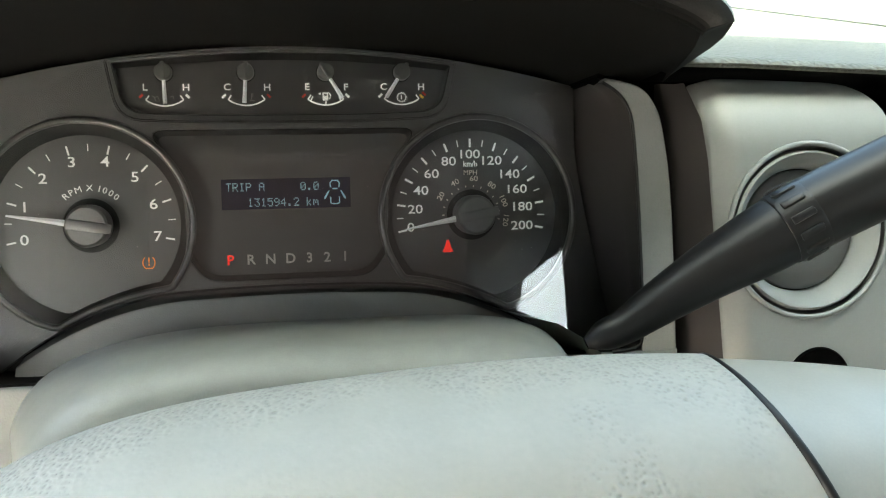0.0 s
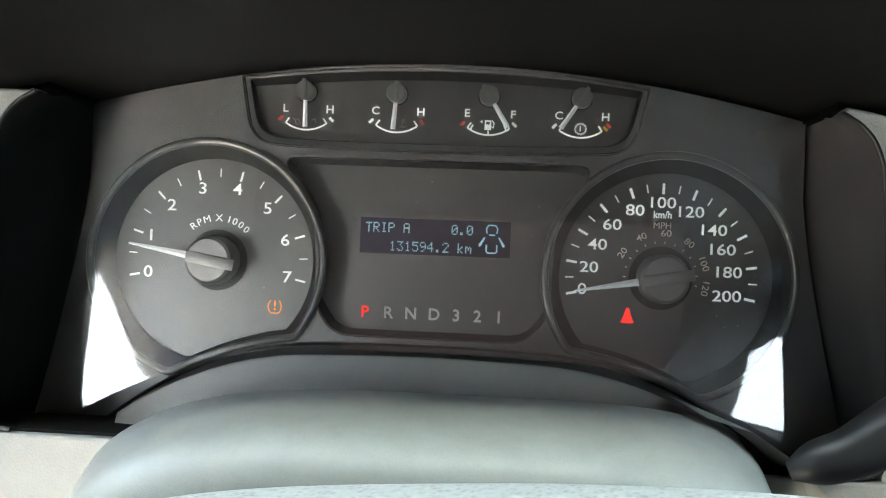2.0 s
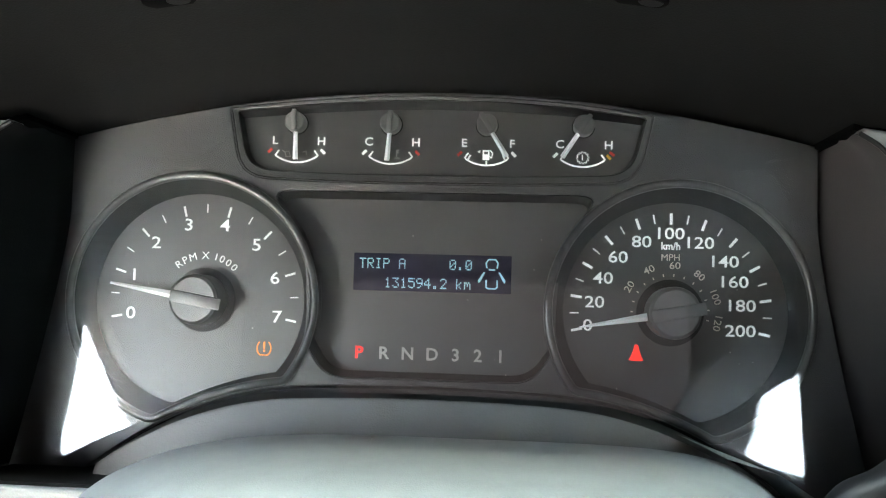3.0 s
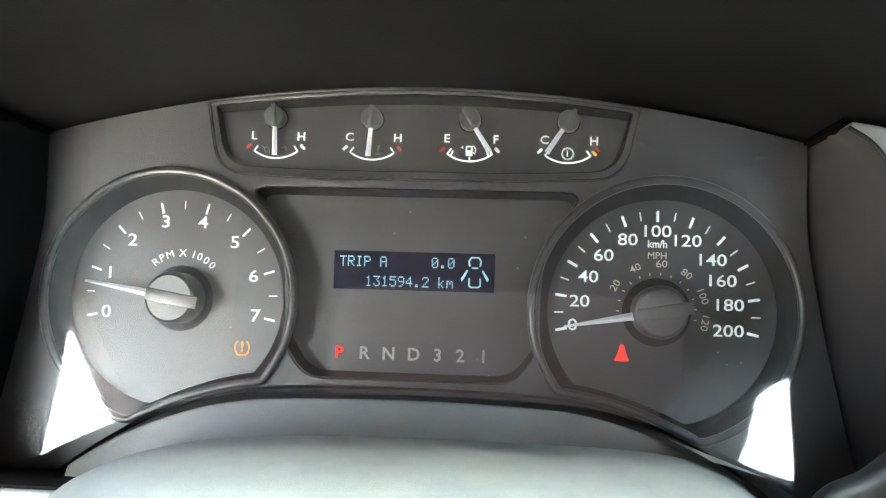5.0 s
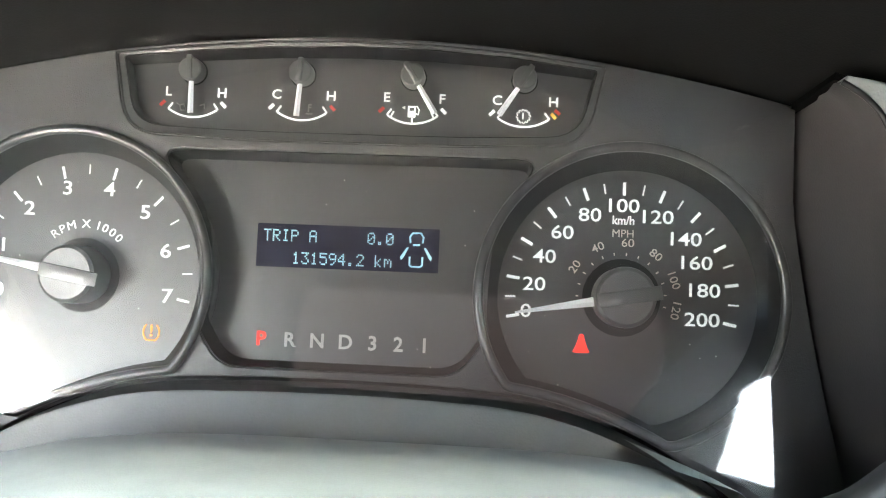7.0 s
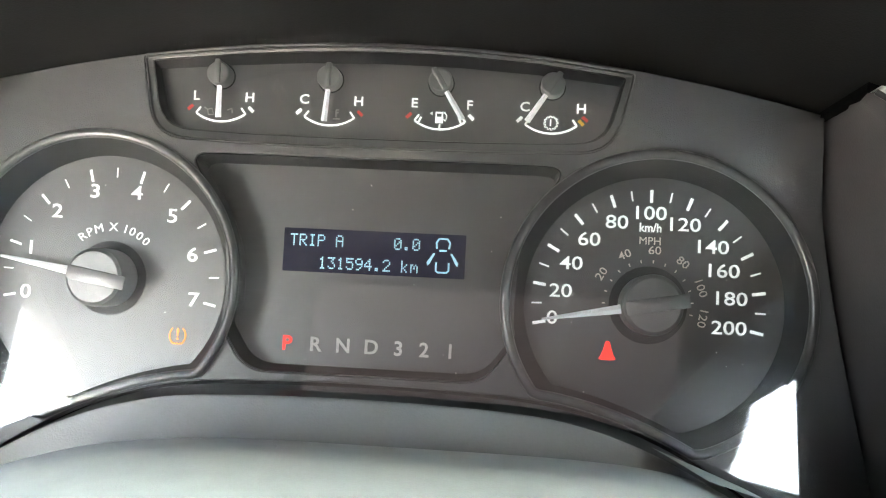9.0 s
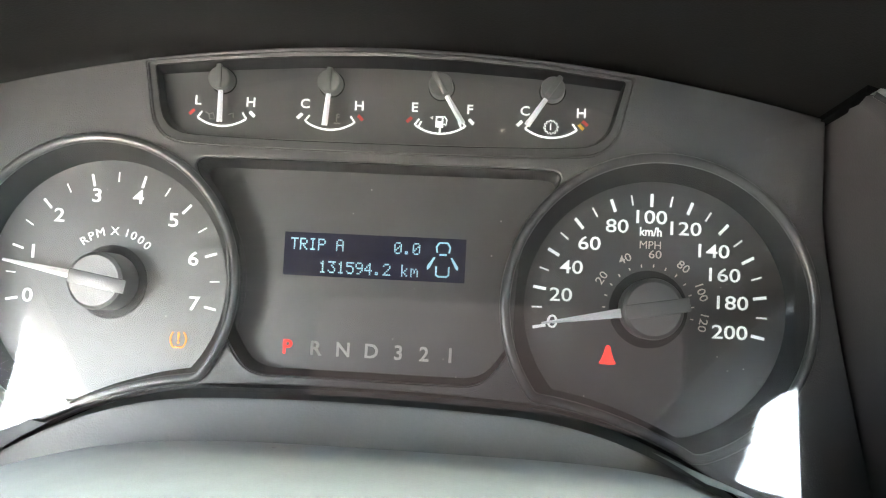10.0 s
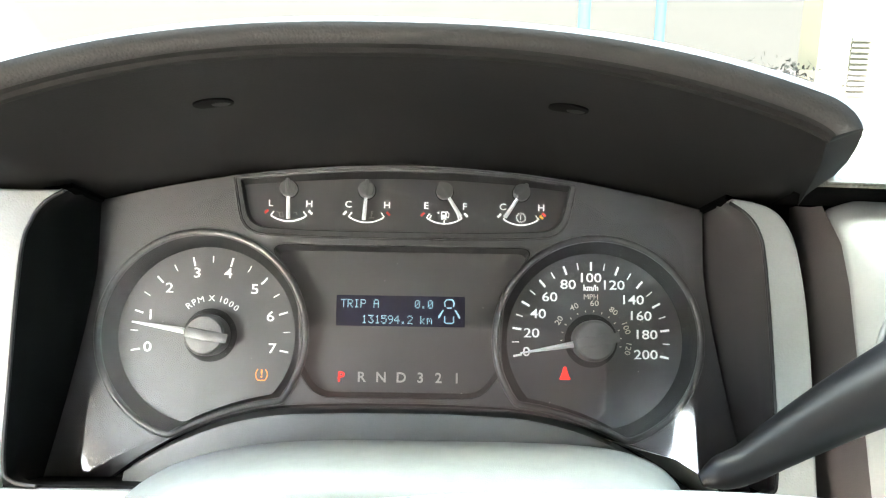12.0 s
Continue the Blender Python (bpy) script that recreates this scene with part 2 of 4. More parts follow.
def box(sx, sy, sz, bevel=0.0, at=(0, 0, 0), segments=2):
    bm = bmesh.new()
    bmesh.ops.create_cube(bm, size=1.0, matrix=Matrix.Translation(at) @ Matrix.Diagonal((sx, sy, sz, 1)))
    if bevel:
        bmesh.ops.bevel(bm, geom=bm.edges[:], offset=bevel, segments=segments, profile=0.5, affect="EDGES")
    mesh = bpy.data.meshes.new("box")
    bm.to_mesh(mesh)
    bm.free()
    return smooth(mesh) if bevel else mesh


def spin_profile(profile, steps=48):
    """A turned shape round the y axis from (radius, y) pairs."""
    rows = [[(r * math.cos(2 * math.pi * k / steps), y, r * math.sin(2 * math.pi * k / steps)) for k in range(steps)] for r, y in profile]
    return loft(rows, close=True, flip=False)


def curve_through(points, steps=12, closed=False):
    """A smooth line (Catmull-Rom) through points of any dimension."""
    pts = [np.array(p, float) for p in points]
    n = len(pts)
    out = []
    for i in range(n if closed else n - 1):
        p0, p1, p2, p3 = (pts[(i + k) % n] if closed else pts[min(max(i + k, 0), n - 1)] for k in (-1, 0, 1, 2))
        for s in range(steps):
            t = s / steps
            out.append(tuple(0.5 * (2 * p1 + (p2 - p0) * t + (2 * p0 - 5 * p1 + 4 * p2 - p3) * t * t + (3 * p1 - p0 - 3 * p2 + p3) * t**3)))
    if not closed:
        out.append(tuple(pts[-1]))
    return out


def rounded(points, radius, steps=5):
    """A closed outline with its corners rounded; radius: one for all or one each."""
    out, n = [], len(points)
    for i in range(n):
        r = radius[i] if isinstance(radius, (list, tuple)) else radius
        a, b, c = (Vector(points[(i + k) % n]) for k in (-1, 0, 1))
        if r <= 0:
            out.append(tuple(b))
            continue
        u, v = (a - b), (c - b)
        ru, rv = min(r, u.length * 0.49), min(r, v.length * 0.49)
        p, q = b + u.normalized() * ru, b + v.normalized() * rv
        for s in range(steps + 1):
            t = s / steps
            out.append(tuple((1 - t) ** 2 * p + 2 * t * (1 - t) * b + t * t * q))
    return out


# ---- the cluster ----
HUB_X, HUB_Z = 0.1190, 0.0098
RING_R = 0.0620
FRONT = -0.0125


def arch(x):
    """The height of the cluster's lower edge, which arches over the column."""
    k = abs(x)
    return -0.0300 - 0.4 * k * k - 3.4 * max(k - 0.06, 0.0) ** 2.1


def roof(x):
    """The height of the cluster's upper edge under the hood."""
    return 0.1170 - 0.72 * x * x


def flare(z):
    """Half the cluster's width at a height: it widens towards the bottom."""
    return 0.1868 + 0.0225 * max((0.052 - z) / 0.115, 0.0) ** 1.25


def dial_outline(side, r):
    """A round opening, cut off below by the arch."""
    pts = []
    for k in range(96):
        a = 2 * math.pi * k / 96
        x, z = side * HUB_X * 1.018 + r * math.cos(a), HUB_Z + r * math.sin(a)
        pts.append((x, max(z, arch(x) + 0.0035 + 0.45 * (RING_R - r))))
    return pts


cluster = thing("instrument_cluster", (0, 0, -0.03), "black plastic gauge cluster with two round dials, lit", "instrument cluster")

xs = [(-0.1868 + 0.3736 * k / 48) for k in range(49)]
side_zs = [0.088 - 0.178 * k / 20 for k in range(21)]
rim = [(x, roof(x)) for x in xs] + [(flare(z), z) for z in side_zs] + [(x, max(arch(x), -0.090)) for x in reversed(xs)] + [(-flare(z), z) for z in reversed(side_zs)]
panel_hole = rounded([(-0.084, 0.0665), (0.084, 0.0665), (0.063, 0.040), (0.061, 0.0), (0.063, -0.0085), (0.051, -0.0268), (-0.052, -0.0268), (-0.063, -0.0085), (-0.061, 0.0), (-0.063, 0.040)],
                     [0.012, 0.012, 0.02, 0.01, 0.004, 0.01, 0.01, 0.004, 0.01, 0.02])
sub_hole = rounded([(-0.1055, 0.1085)] + [(x, roof(x) - 0.0012) for x in (-0.07, -0.035, 0.0, 0.035, 0.07)] + [(0.1085, 0.1070), (0.1010, 0.0728), (0.05, 0.0706), (-0.05, 0.0706), (-0.0990, 0.0728)],
                   [0.002, 0, 0, 0, 0, 0, 0.002, 0.014, 0.03, 0.03, 0.014])
part("face_panel", plate([rim, dial_outline(-1, RING_R), dial_outline(1, RING_R), panel_hole, sub_hole], FRONT, FRONT + 0.012, 0.0006), FACE, cluster, "charcoal face panel with openings for the dials")
part("back_board", box(0.43, 0.004, 0.21, 0.0, (0, 0.0045, 0.012)), WELL, cluster)


def tick(parent, cx, cz, angle, r, length, width, mat, y=-0.0004):
    m = Matrix.Translation((cx, y, cz)) @ Matrix.Rotation(-angle, 4, "Y") @ Matrix.Translation((r, 0, 0))
    key = (length, width, mat.name)
    if key not in TICKS:
        TICKS[key] = box(length, 0.0003, width)
        TICKS[key].materials.append(mat)
    return part("tick", TICKS[key], mat, parent, at=m)


TICKS = {}


def numeral(parent, words, x, z, size, mat, turn=0.0, bold=0.012, wide=1.15, name="numeral", y=-0.0004):
    return part(name, text(words, size, bold, wide), mat, parent, at=Matrix.Translation((x, y, z)) @ Matrix.Rotation(turn, 4, "Y"))


def needle(parent, cx, cz, angle, r0, r1, w0, w1, y, cap_r, cap_name="needle_cap"):
    rows = [[(r0, 0, -w0 / 2), (r0, -0.0012, 0), (r0, 0, w0 / 2)], [(r1, 0, -w1 / 2), (r1, -0.0006, 0), (r1, 0, w1 / 2)]]
    turn = Matrix.Translation((cx, y, cz)) @ Matrix.Rotation(-angle, 4, "Y")
    part("needle", loft(rows, thick=0.0006, angle=10), POINTER, parent, at=turn)
    ring = 1.30 if cap_r > 0.01 else 1.12
    # Flat black disc: the well round the cap and its shadow, as colour.
    part("hub_dark_disc", spin_profile([(cap_r * ring, 0.0), (cap_r * ring, -0.0003), (0.0, -0.0003)], 40), WELL, parent, at=Matrix.Translation((cx, -0.0004 if cap_r > 0.01 else -0.0038, cz)))
    part("cap_bar", box(cap_r * 2.05, 0.0016, cap_r * 0.46, 0.0004, (-cap_r * 0.12, -cap_r * 0.55 - 0.0003, 0)), CAP, parent, at=turn)
    cap = part(cap_name, spin_profile([(0.0, -cap_r * 0.55), (cap_r * 0.86, -cap_r * 0.55), (cap_r * 0.97, -cap_r * 0.46), (cap_r, -cap_r * 0.3), (cap_r, cap_r * 0.9)], 40), CAP, parent,
               at=Matrix.Translation((cx, y, cz)))
    return turn


# Tachometer
SWEEP0, SWEEP = radians(191.7), radians(203.4)
tach = part("tachometer_dial", plate([dial_outline(-1, RING_R + 0.002)], 0.0, 0.002), DIAL, cluster, "charcoal dial with white rev counter print")
for k in range(15):
    a = SWEEP0 - SWEEP * k / 14
    if k % 2 == 0:
        tick(tach, -HUB_X, HUB_Z, a, 0.0472, 0.0056, 0.0011, WHITE)
        numeral(tach, str(k // 2), -HUB_X + (0.0396 if k in (0, 2, 14) else 0.0388) * math.cos(a), HUB_Z + 0.0398 * math.sin(a), 0.0088, WHITE, 0, 0.007, 1.22)
    else:
        tick(tach, -HUB_X, HUB_Z, a, 0.0476, 0.0044, 0.0006, WHITE)
step = 0.0
for c in "RPM X 1000":
    advance = {"M": 1.30, " ": 0.62, "1": 0.72}.get(c, 1.0)
    a = radians(90 + 43 - 86 * (step + advance / 2) / 8.86)
    step += advance
    if c != " ":
        numeral(tach, c, -HUB_X + 0.0228 * math.cos(a), HUB_Z + 0.0228 * math.sin(a), 0.0054, WHITE, math.pi / 2 - a, 0.0, 1.08)
for s in (-1, 1):
    part("tell_tale", tube([(-0.0862 + s * 0.0036 * math.cos(b), -0.0006, -0.0142 + 0.0042 * math.sin(b)) for b in np.radians(np.linspace(-62, 50, 12))], 0.00032), ORANGELAMP, tach, "lit amber tyre warning bracket")
part("tell_tale", tube([(-0.0880 + 0.0036 * k / 6, -0.0006, -0.0179 + 0.0004 * (k % 2)) for k in range(7)], 0.0003), ORANGELAMP, tach)
numeral(tach, "!", -0.0862, -0.0138, 0.0072, ORANGELAMP, 0, 0.015, 1.0, "tell_tale")
needle(tach, -HUB_X, HUB_Z, SWEEP0 - SWEEP * 0.72 / 7, 0.010, 0.0465, 0.0042, 0.0012, -0.0105, 0.0128)

# Speedometer
spd = part("speedometer_dial", plate([dial_outline(1, RING_R + 0.002)], 0.0, 0.002), DIAL, cluster, "black dial with white speed print")
for k in range(21):
    a = SWEEP0 - SWEEP * k / 20
    if k % 2 == 0:
        tick(spd, HUB_X, HUB_Z, a, 0.0470, 0.0056, 0.0013, WHITE)
        numeral(spd, str(k * 10), HUB_X + (-0.0405, -0.0373, -0.0332, -0.0260, -0.0144, -0.0007, 0.0139, 0.0260, 0.0308, 0.0344, 0.0344)[k // 2], HUB_Z + (-0.0075, 0.0042, 0.0163, 0.0270, 0.0350, 0.0394, 0.0350, 0.0259, 0.0159, 0.0042, -0.0083)[k // 2], 0.0082, WHITE, 0, 0.006, 1.24)
    else:
        tick(spd, HUB_X, HUB_Z, a, 0.0474, 0.0044, 0.0007, WHITE)
for k in range(13):
    a = SWEEP0 - radians(12) - radians(190) * k / 12
    if k % 2 == 0 and k > 0:
        numeral(spd, str(k * 10), HUB_X + 0.0236 * math.cos(a), HUB_Z + 0.0236 * math.sin(a), 0.0050, BROWNPRINT, math.pi / 2 - a if k != 6 else 0, 0.004)
    tick(spd, HUB_X, HUB_Z, a, 0.0188, 0.0013, 0.0005, BROWNPRINT)
numeral(spd, "km/h", HUB_X, HUB_Z + 0.0332, 0.0052, WHITE, 0, 0.02, 0.92)
numeral(spd, "MPH", HUB_X, HUB_Z + 0.0275, 0.0048, BROWNPRINT, 0, 0.0, 1.0)
needle(spd, HUB_X, HUB_Z, SWEEP0 + radians(-1.5), 0.010, 0.0460, 0.0042, 0.0009, -0.0105, 0.0128)

belt = curve_through([(-0.0008, 0.0040), (0.0008, 0.0040), (0.0015, 0.0015), (0.0028, -0.0020), (0.0036, -0.0034), (0.0012, -0.0038), (-0.0012, -0.0038), (-0.0036, -0.0034), (-0.0028, -0.0020), (-0.0015, 0.0015)], 4, True)
part("tell_tale", plate([[(0.1027 + x, -0.0107 + z) for x, z in belt]], -0.0006, -0.0002), REDLAMP, spd, "lit red belt warning lamp")

# Rings round the dials
for side, name in ((-1, "dial_ring"), (1, "dial_ring")):
    part(name, tube([(x, FRONT - 0.0016, z) for x, z in dial_outline(side, RING_R + 0.0012)], 0.0022, True), RING, cluster)
    part("dial_well", loft([[(x, y, z) for x, z in dial_outline(side, r)] for r, y in ((RING_R, FRONT), (RING_R - 0.0022, FRONT + 0.004), (RING_R - 0.0062, -0.0003))], close=True, thick=0.0008), WELL, cluster)

# Message panel
def shrunk(points, by_x, by_z, cx, cz, wide, high):
    """An outline drawn in towards a middle, by so much at its sides and at its top and bottom."""
    return [(x - by_x * (x - cx) / wide, z - by_z * (z - cz) / high) for x, z in points]


# Black slope: the shaded band along the recess edge put into its colour.
part("panel_well", loft([[(x, y, z) for x, z in shrunk(panel_hole, 0.6 * by, by, 0.0, 0.02, 0.075, 0.047)] for by, y in ((0.0, FRONT + 0.0008), (0.0006, FRONT + 0.004), (0.0022, 0.0008))], close=True, thick=0.0006), WELL, cluster, "black sloping rim of the message panel, shade in its colour")
def gauge_rim(steps):
    return loft([[(x, y, z - (top if z > 0.094 else low) * (z - 0.094) / 0.019) for x, z in shrunk(sub_hole, by, 0.0, 0.0, 0.094, 0.10, 0.019)] for by, top, low, y in steps], close=True, thick=0.0006)


part("gauge_panel_rim", gauge_rim(((0.0, 0.0, 0.0, FRONT + 0.0008), (0.0006, 0.0004, 0.0006, FRONT + 0.002), (0.0030, 0.0016, 0.0034, FRONT + 0.0024))), FACE, cluster, "stepped rim of the small gauge panel")
# Shade under the lip as a black slope, widest at the top.
part("gauge_panel_well", gauge_rim(((0.0030, 0.0016, 0.0034, FRONT + 0.0025), (0.0033, 0.0020, 0.0037, FRONT + 0.0036), (0.0040, 0.0046, 0.0042, -0.0037))), WELL, cluster)
msg = part("message_panel", plate([rounded([(-0.088, 0.072), (0.088, 0.072), (0.066, -0.031), (-0.066, -0.031)], 0.01)], 0.0005, 0.0024), DIAL, cluster, "dark panel with message screen and gear row")
part("display", box(0.0808, 0.0004, 0.0192, 0.0, (-0.0006, 0.0002, 0.0266)), SCREEN, msg, "small dark blue message screen")
for k, c in enumerate("PRND321"):
    numeral(msg, c, (-0.0370, -0.0243, -0.0120, 0.0005, 0.0125, 0.0238, 0.0352)[k], -0.0150, 0.0088, REDLAMP if c == "P" else GREYPRINT, 0, 0.020, 1.0, "gear_letter", 0.0003)
GLYPHS = dict(zip("TRIPA0.135942km", (
    "1f 04 04 04 04 04 04", "1e 11 11 1e 14 12 11", "0e 04 04 04 04 04 0e", "1e 11 11 1e 10 10 10", "0e 11 11 1f 11 11 11", "0e 11 13 15 19 11 0e", "00 00 00 00 00 0c 0c",
    "04 0c 04 04 04 04 0e", "1f 02 04 02 01 11 0e", "1f 10 1e 01 01 11 0e", "0e 11 11 0f 01 02 0c", "02 06 0a 12 1f 02 02", "0e 11 01 02 04 08 1f", "10 10 12 14 18 14 12", "00 00 1a 15 15 11 11")))


def dots(words, x, z, cell):
    """Dot-matrix letters, six cells to a letter, from the lower left."""
    bm = bmesh.new()
    for n, c in enumerate(words):
        for r, row in enumerate(GLYPHS.get(c, "").split()):
            for b in range(5):
                if int(row, 16) >> (4 - b) & 1:
                    bmesh.ops.create_cube(bm, size=1.0, matrix=Matrix.Translation((x + (6 * n + b) * cell, -0.0001, z + (6 - r) * cell * 1.12)) @ Matrix.Diagonal((cell * 0.82, 0.0002, cell * 0.92, 1)))
    return bm


CELL = 0.00068
part("message", dots("TRIP A", -0.0378, 0.0288, CELL), PIXEL, msg, "pale blue dot-matrix letters")
part("message", dots("0.0", 0.0085, 0.0288, CELL), PIXEL, msg, "pale blue dot-matrix figures")
part("message", dots("131594.2 km", -0.0246, 0.0190, CELL), PIXEL, msg, "pale blue dot-matrix figures")

CAR = (((-0.0026, 0.0030), (-0.0030, 0.0056), (-0.0018, 0.0074), (0.0018, 0.0074), (0.0030, 0.0056), (0.0026, 0.0030)), ((-0.0016, 0.0022), (0.0016, 0.0022)), ((-0.0028, -0.0030), (-0.0028, -0.0066), (-0.0018, -0.0074), (0.0018, -0.0074), (0.0028, -0.0066), (0.0028, -0.0030)))
for line in CAR:
    part("car_outline", tube([(0.0299 + x, -0.0001, 0.0268 + z) for x, z in line], 0.00042), PIXEL, msg)
for s in (-1, 1):
    part("car_outline", plate([[(0.0299 + s * x, 0.0268 + z) for x, z in ((0.0033, 0.0010), (0.0042, 0.0010), (0.0070, -0.0032), (0.0066, -0.0046), (0.0056, -0.0036))]], -0.0003, 0.0), PIXEL, msg)

# Four small gauges
sub = part("small_gauge_panel", plate([rounded([(-0.108, 0.1075)] + [(x, roof(x)) for x in (-0.07, -0.035, 0.0, 0.035, 0.07)] + [(0.111, 0.1065), (0.104, 0.0710), (-0.102, 0.0710)], 0.002)], -0.0036, -0.0016), DIAL, cluster, "dark panel with four small gauges")
MARKS = (((-137, REDPRINT), (-44, WHITE)), ((-136, WHITE), (-44, REDPRINT)), ((-136, REDPRINT), (-44, WHITE)), ((-136, WHITE), (-47, YELLOWPRINT), (-40, REDPRINT)))
for k, (x, left, right, a) in enumerate(((-0.0722, "L", "H", -88.5), (-0.0232, "C", "H", -94.0), (0.0258, "E", "F", -58.0), (0.0742, "C", "H", -123.0))):
    z = 0.1020
    numeral(sub, left, x - 0.0115, z - 0.0090, 0.0058, WHITE, 0, 0.012, 1.1, "numeral", -0.0040)
    numeral(sub, right, x + 0.0128, z - 0.0092, 0.0058, WHITE, 0, 0.012, 1.1, "numeral", -0.0040)
    part("scale_arc", tube([(x + 0.0190 * math.cos(b), -0.0040, z - 0.0012 + 0.0190 * math.sin(b)) for b in np.radians(np.linspace(-125, -55, 13))], 0.00045), WHITE, sub)
    for b in (-126, -54):
        tick(sub, x, z - 0.0012, radians(b), 0.0174, 0.0034, 0.0008, WHITE, -0.0040)
    for b, mat in MARKS[k]:
        tick(sub, x, z - 0.0012, radians(b), 0.0190, 0.0030, 0.0014, mat, -0.0040)
    needle(sub, x, z, radians(a), 0.004, 0.0192, 0.0021, 0.0027, -0.0085, 0.0052)

# Little pictures on the small gauges: oil can, coolant, fuel pump, gearbox
GX, GZ, GY = (-0.0722, -0.0232, 0.0258, 0.0742), 0.0868, -0.0041


def line_print(points, parent, radius=0.0003, closed=False, mat=None):
    return part("symbol", tube([(x, GY, z) for x, z in points], radius, closed, 2), mat or WHITE, parent)


line_print([(GX[0] - 0.0075, GZ + 0.0012), (GX[0] - 0.0060, GZ + 0.0002), (GX[0] - 0.0042, GZ + 0.0008), (GX[0] - 0.0030, GZ - 0.0020), (GX[0] - 0.0055, GZ - 0.0020), (GX[0] - 0.0060, GZ + 0.0002)], sub, mat=UNLIT)
line_print([(GX[0] + 0.0030, GZ + 0.0002), (GX[0] + 0.0050, GZ + 0.0010), (GX[0] + 0.0052, GZ - 0.0010)], sub, mat=UNLIT)
line_print([(GX[1] + 0.0030, GZ + 0.0022), (GX[1] + 0.0030, GZ - 0.0012)], sub, mat=UNLIT)
for d in (0.0020, 0.0008):
    line_print([(GX[1] + 0.0030, GZ + d), (GX[1] + 0.0042, GZ + d)], sub, mat=UNLIT)
line_print([(GX[1] + 0.0018 + 0.0006 * k, GZ - 0.0022 + 0.0004 * (k % 2)) for k in range(6)], sub, mat=UNLIT)
part("symbol", plate([[(GX[2] + x, GZ + z) for x, z in ((-0.0020, -0.0022), (0.0014, -0.0022), (0.0014, 0.0028), (-0.0020, 0.0028))], [(GX[2] + x, GZ + z) for x, z in ((-0.0013, 0.0006), (0.0007, 0.0006), (0.0007, 0.0021), (-0.0013, 0.0021))]], GY, GY + 0.0004), WHITE, sub)
line_print([(GX[2] + x, GZ + z) for x, z in ((0.0016, -0.0005), (0.0026, -0.0012), (0.0030, 0.0012), (0.0018, 0.0028))], sub)
part("symbol", plate([[(GX[2] + x, GZ + z) for x, z in ((-0.0046, 0.0020), (-0.0032, 0.0012), (-0.0032, 0.0028))]], GY, GY + 0.0004), WHITE, sub)
cog = [(GX[3] + r * math.cos(b), GZ - 0.0004 + r * math.sin(b)) for k in range(12) for b, r in ((2 * math.pi * k / 12, 0.0031), (2 * math.pi * (k + 0.35) / 12, 0.0031), (2 * math.pi * (k + 0.5) / 12, 0.0025), (2 * math.pi * (k + 0.85) / 12, 0.0025))]
line_print(cog, sub, 0.0002, True)
line_print([(GX[3] - 0.0002, GZ + 0.0012), (GX[3] - 0.0002, GZ - 0.0016)], sub)
for x in (GX[2] - 0.0088, GX[2], GX[2] + 0.0088):
    tick(sub, x, 0.0828 + (0.0030 if x != GX[2] else 0.0), radians(90 + (x - GX[2]) * 3000), 0.0, 0.0028, 0.0008, WHITE, GY)

# Dust that has settled behind the lens
dust_rnd = random.Random(11)
mote = box(0.0007, 0.0002, 0.0005)
for holder, x0, x1, z0, z1, count, y in ((msg, -0.055, 0.055, -0.024, 0.058, 14, 0.0002), (tach, -0.165, -0.075, -0.030, 0.055, 12, -0.0003), (spd, 0.075, 0.165, -0.030, 0.055, 12, -0.0003)):
    for _ in range(count):
        k = dust_rnd.uniform(0.3, 0.9)
        part("dust_speck", mote, DUST, holder, at=Matrix.Translation((dust_rnd.uniform(x0, x1), y, dust_rnd.uniform(z0, z1))) @ Matrix.Rotation(dust_rnd.uniform(0, 3), 4, "Y") @ Matrix.Scale(k, 4))

# Clear lens over it all
lens_rows = []
for k in range(61):
    u = -1 + 2 * k / 60
    row = []
    for z in np.linspace(max(arch(0.188 * u) - 0.002, -0.088), roof(0.188 * u) - 0.0015, 16):
        x = u * (flare(z) - 0.0022)
        row.append((x, -0.0270 + 0.0165 * (z - 0.02) - 0.45 * (z - 0.02) ** 2 + 0.16 * (x + 0.06) ** 2, z))
    lens_rows.append(row)
lens = part("lens", loft(lens_rows, flip=True), CLEAR, cluster, "clear plastic lens")
lens.visible_shadow = False

# ---- hood over the cluster ----
hood = thing("dash_hood", (0, -0.01, 0.10), "black moulded hood over the gauges, two screw holes", "dash hood")


def hood_arc(y, lift=0.0, widen=0.0):
    """The underside of the hood at the depth y."""
    f = (0.0 - y) / 0.205
    top, side = 0.1175 + 0.0105 * f + lift, 0.0922 + lift
    w = float(np.interp(-y, (-0.1, 0.0, 0.135, 0.205), (0.26, 0.245, 0.205, 0.1815))) + widen
    row = []
    for u in np.sin(np.linspace(-1, 1, 91) * math.pi / 2):
        x = w * u
        k = min(abs(x) / (0.190 + widen), 1.0)
        edge = min(max((abs(x) - (w - 0.014)) / 0.014, 0.0), 1.0)
        curl = (0.002 + max(lift, 0.0) * 0.7) * (1 - math.sqrt(1 - edge * edge))
        row.append((x, y, side + (top - side) * (1 - k**2.4) - 0.05 * max(abs(x) - 0.19, 0) - curl))
    return row


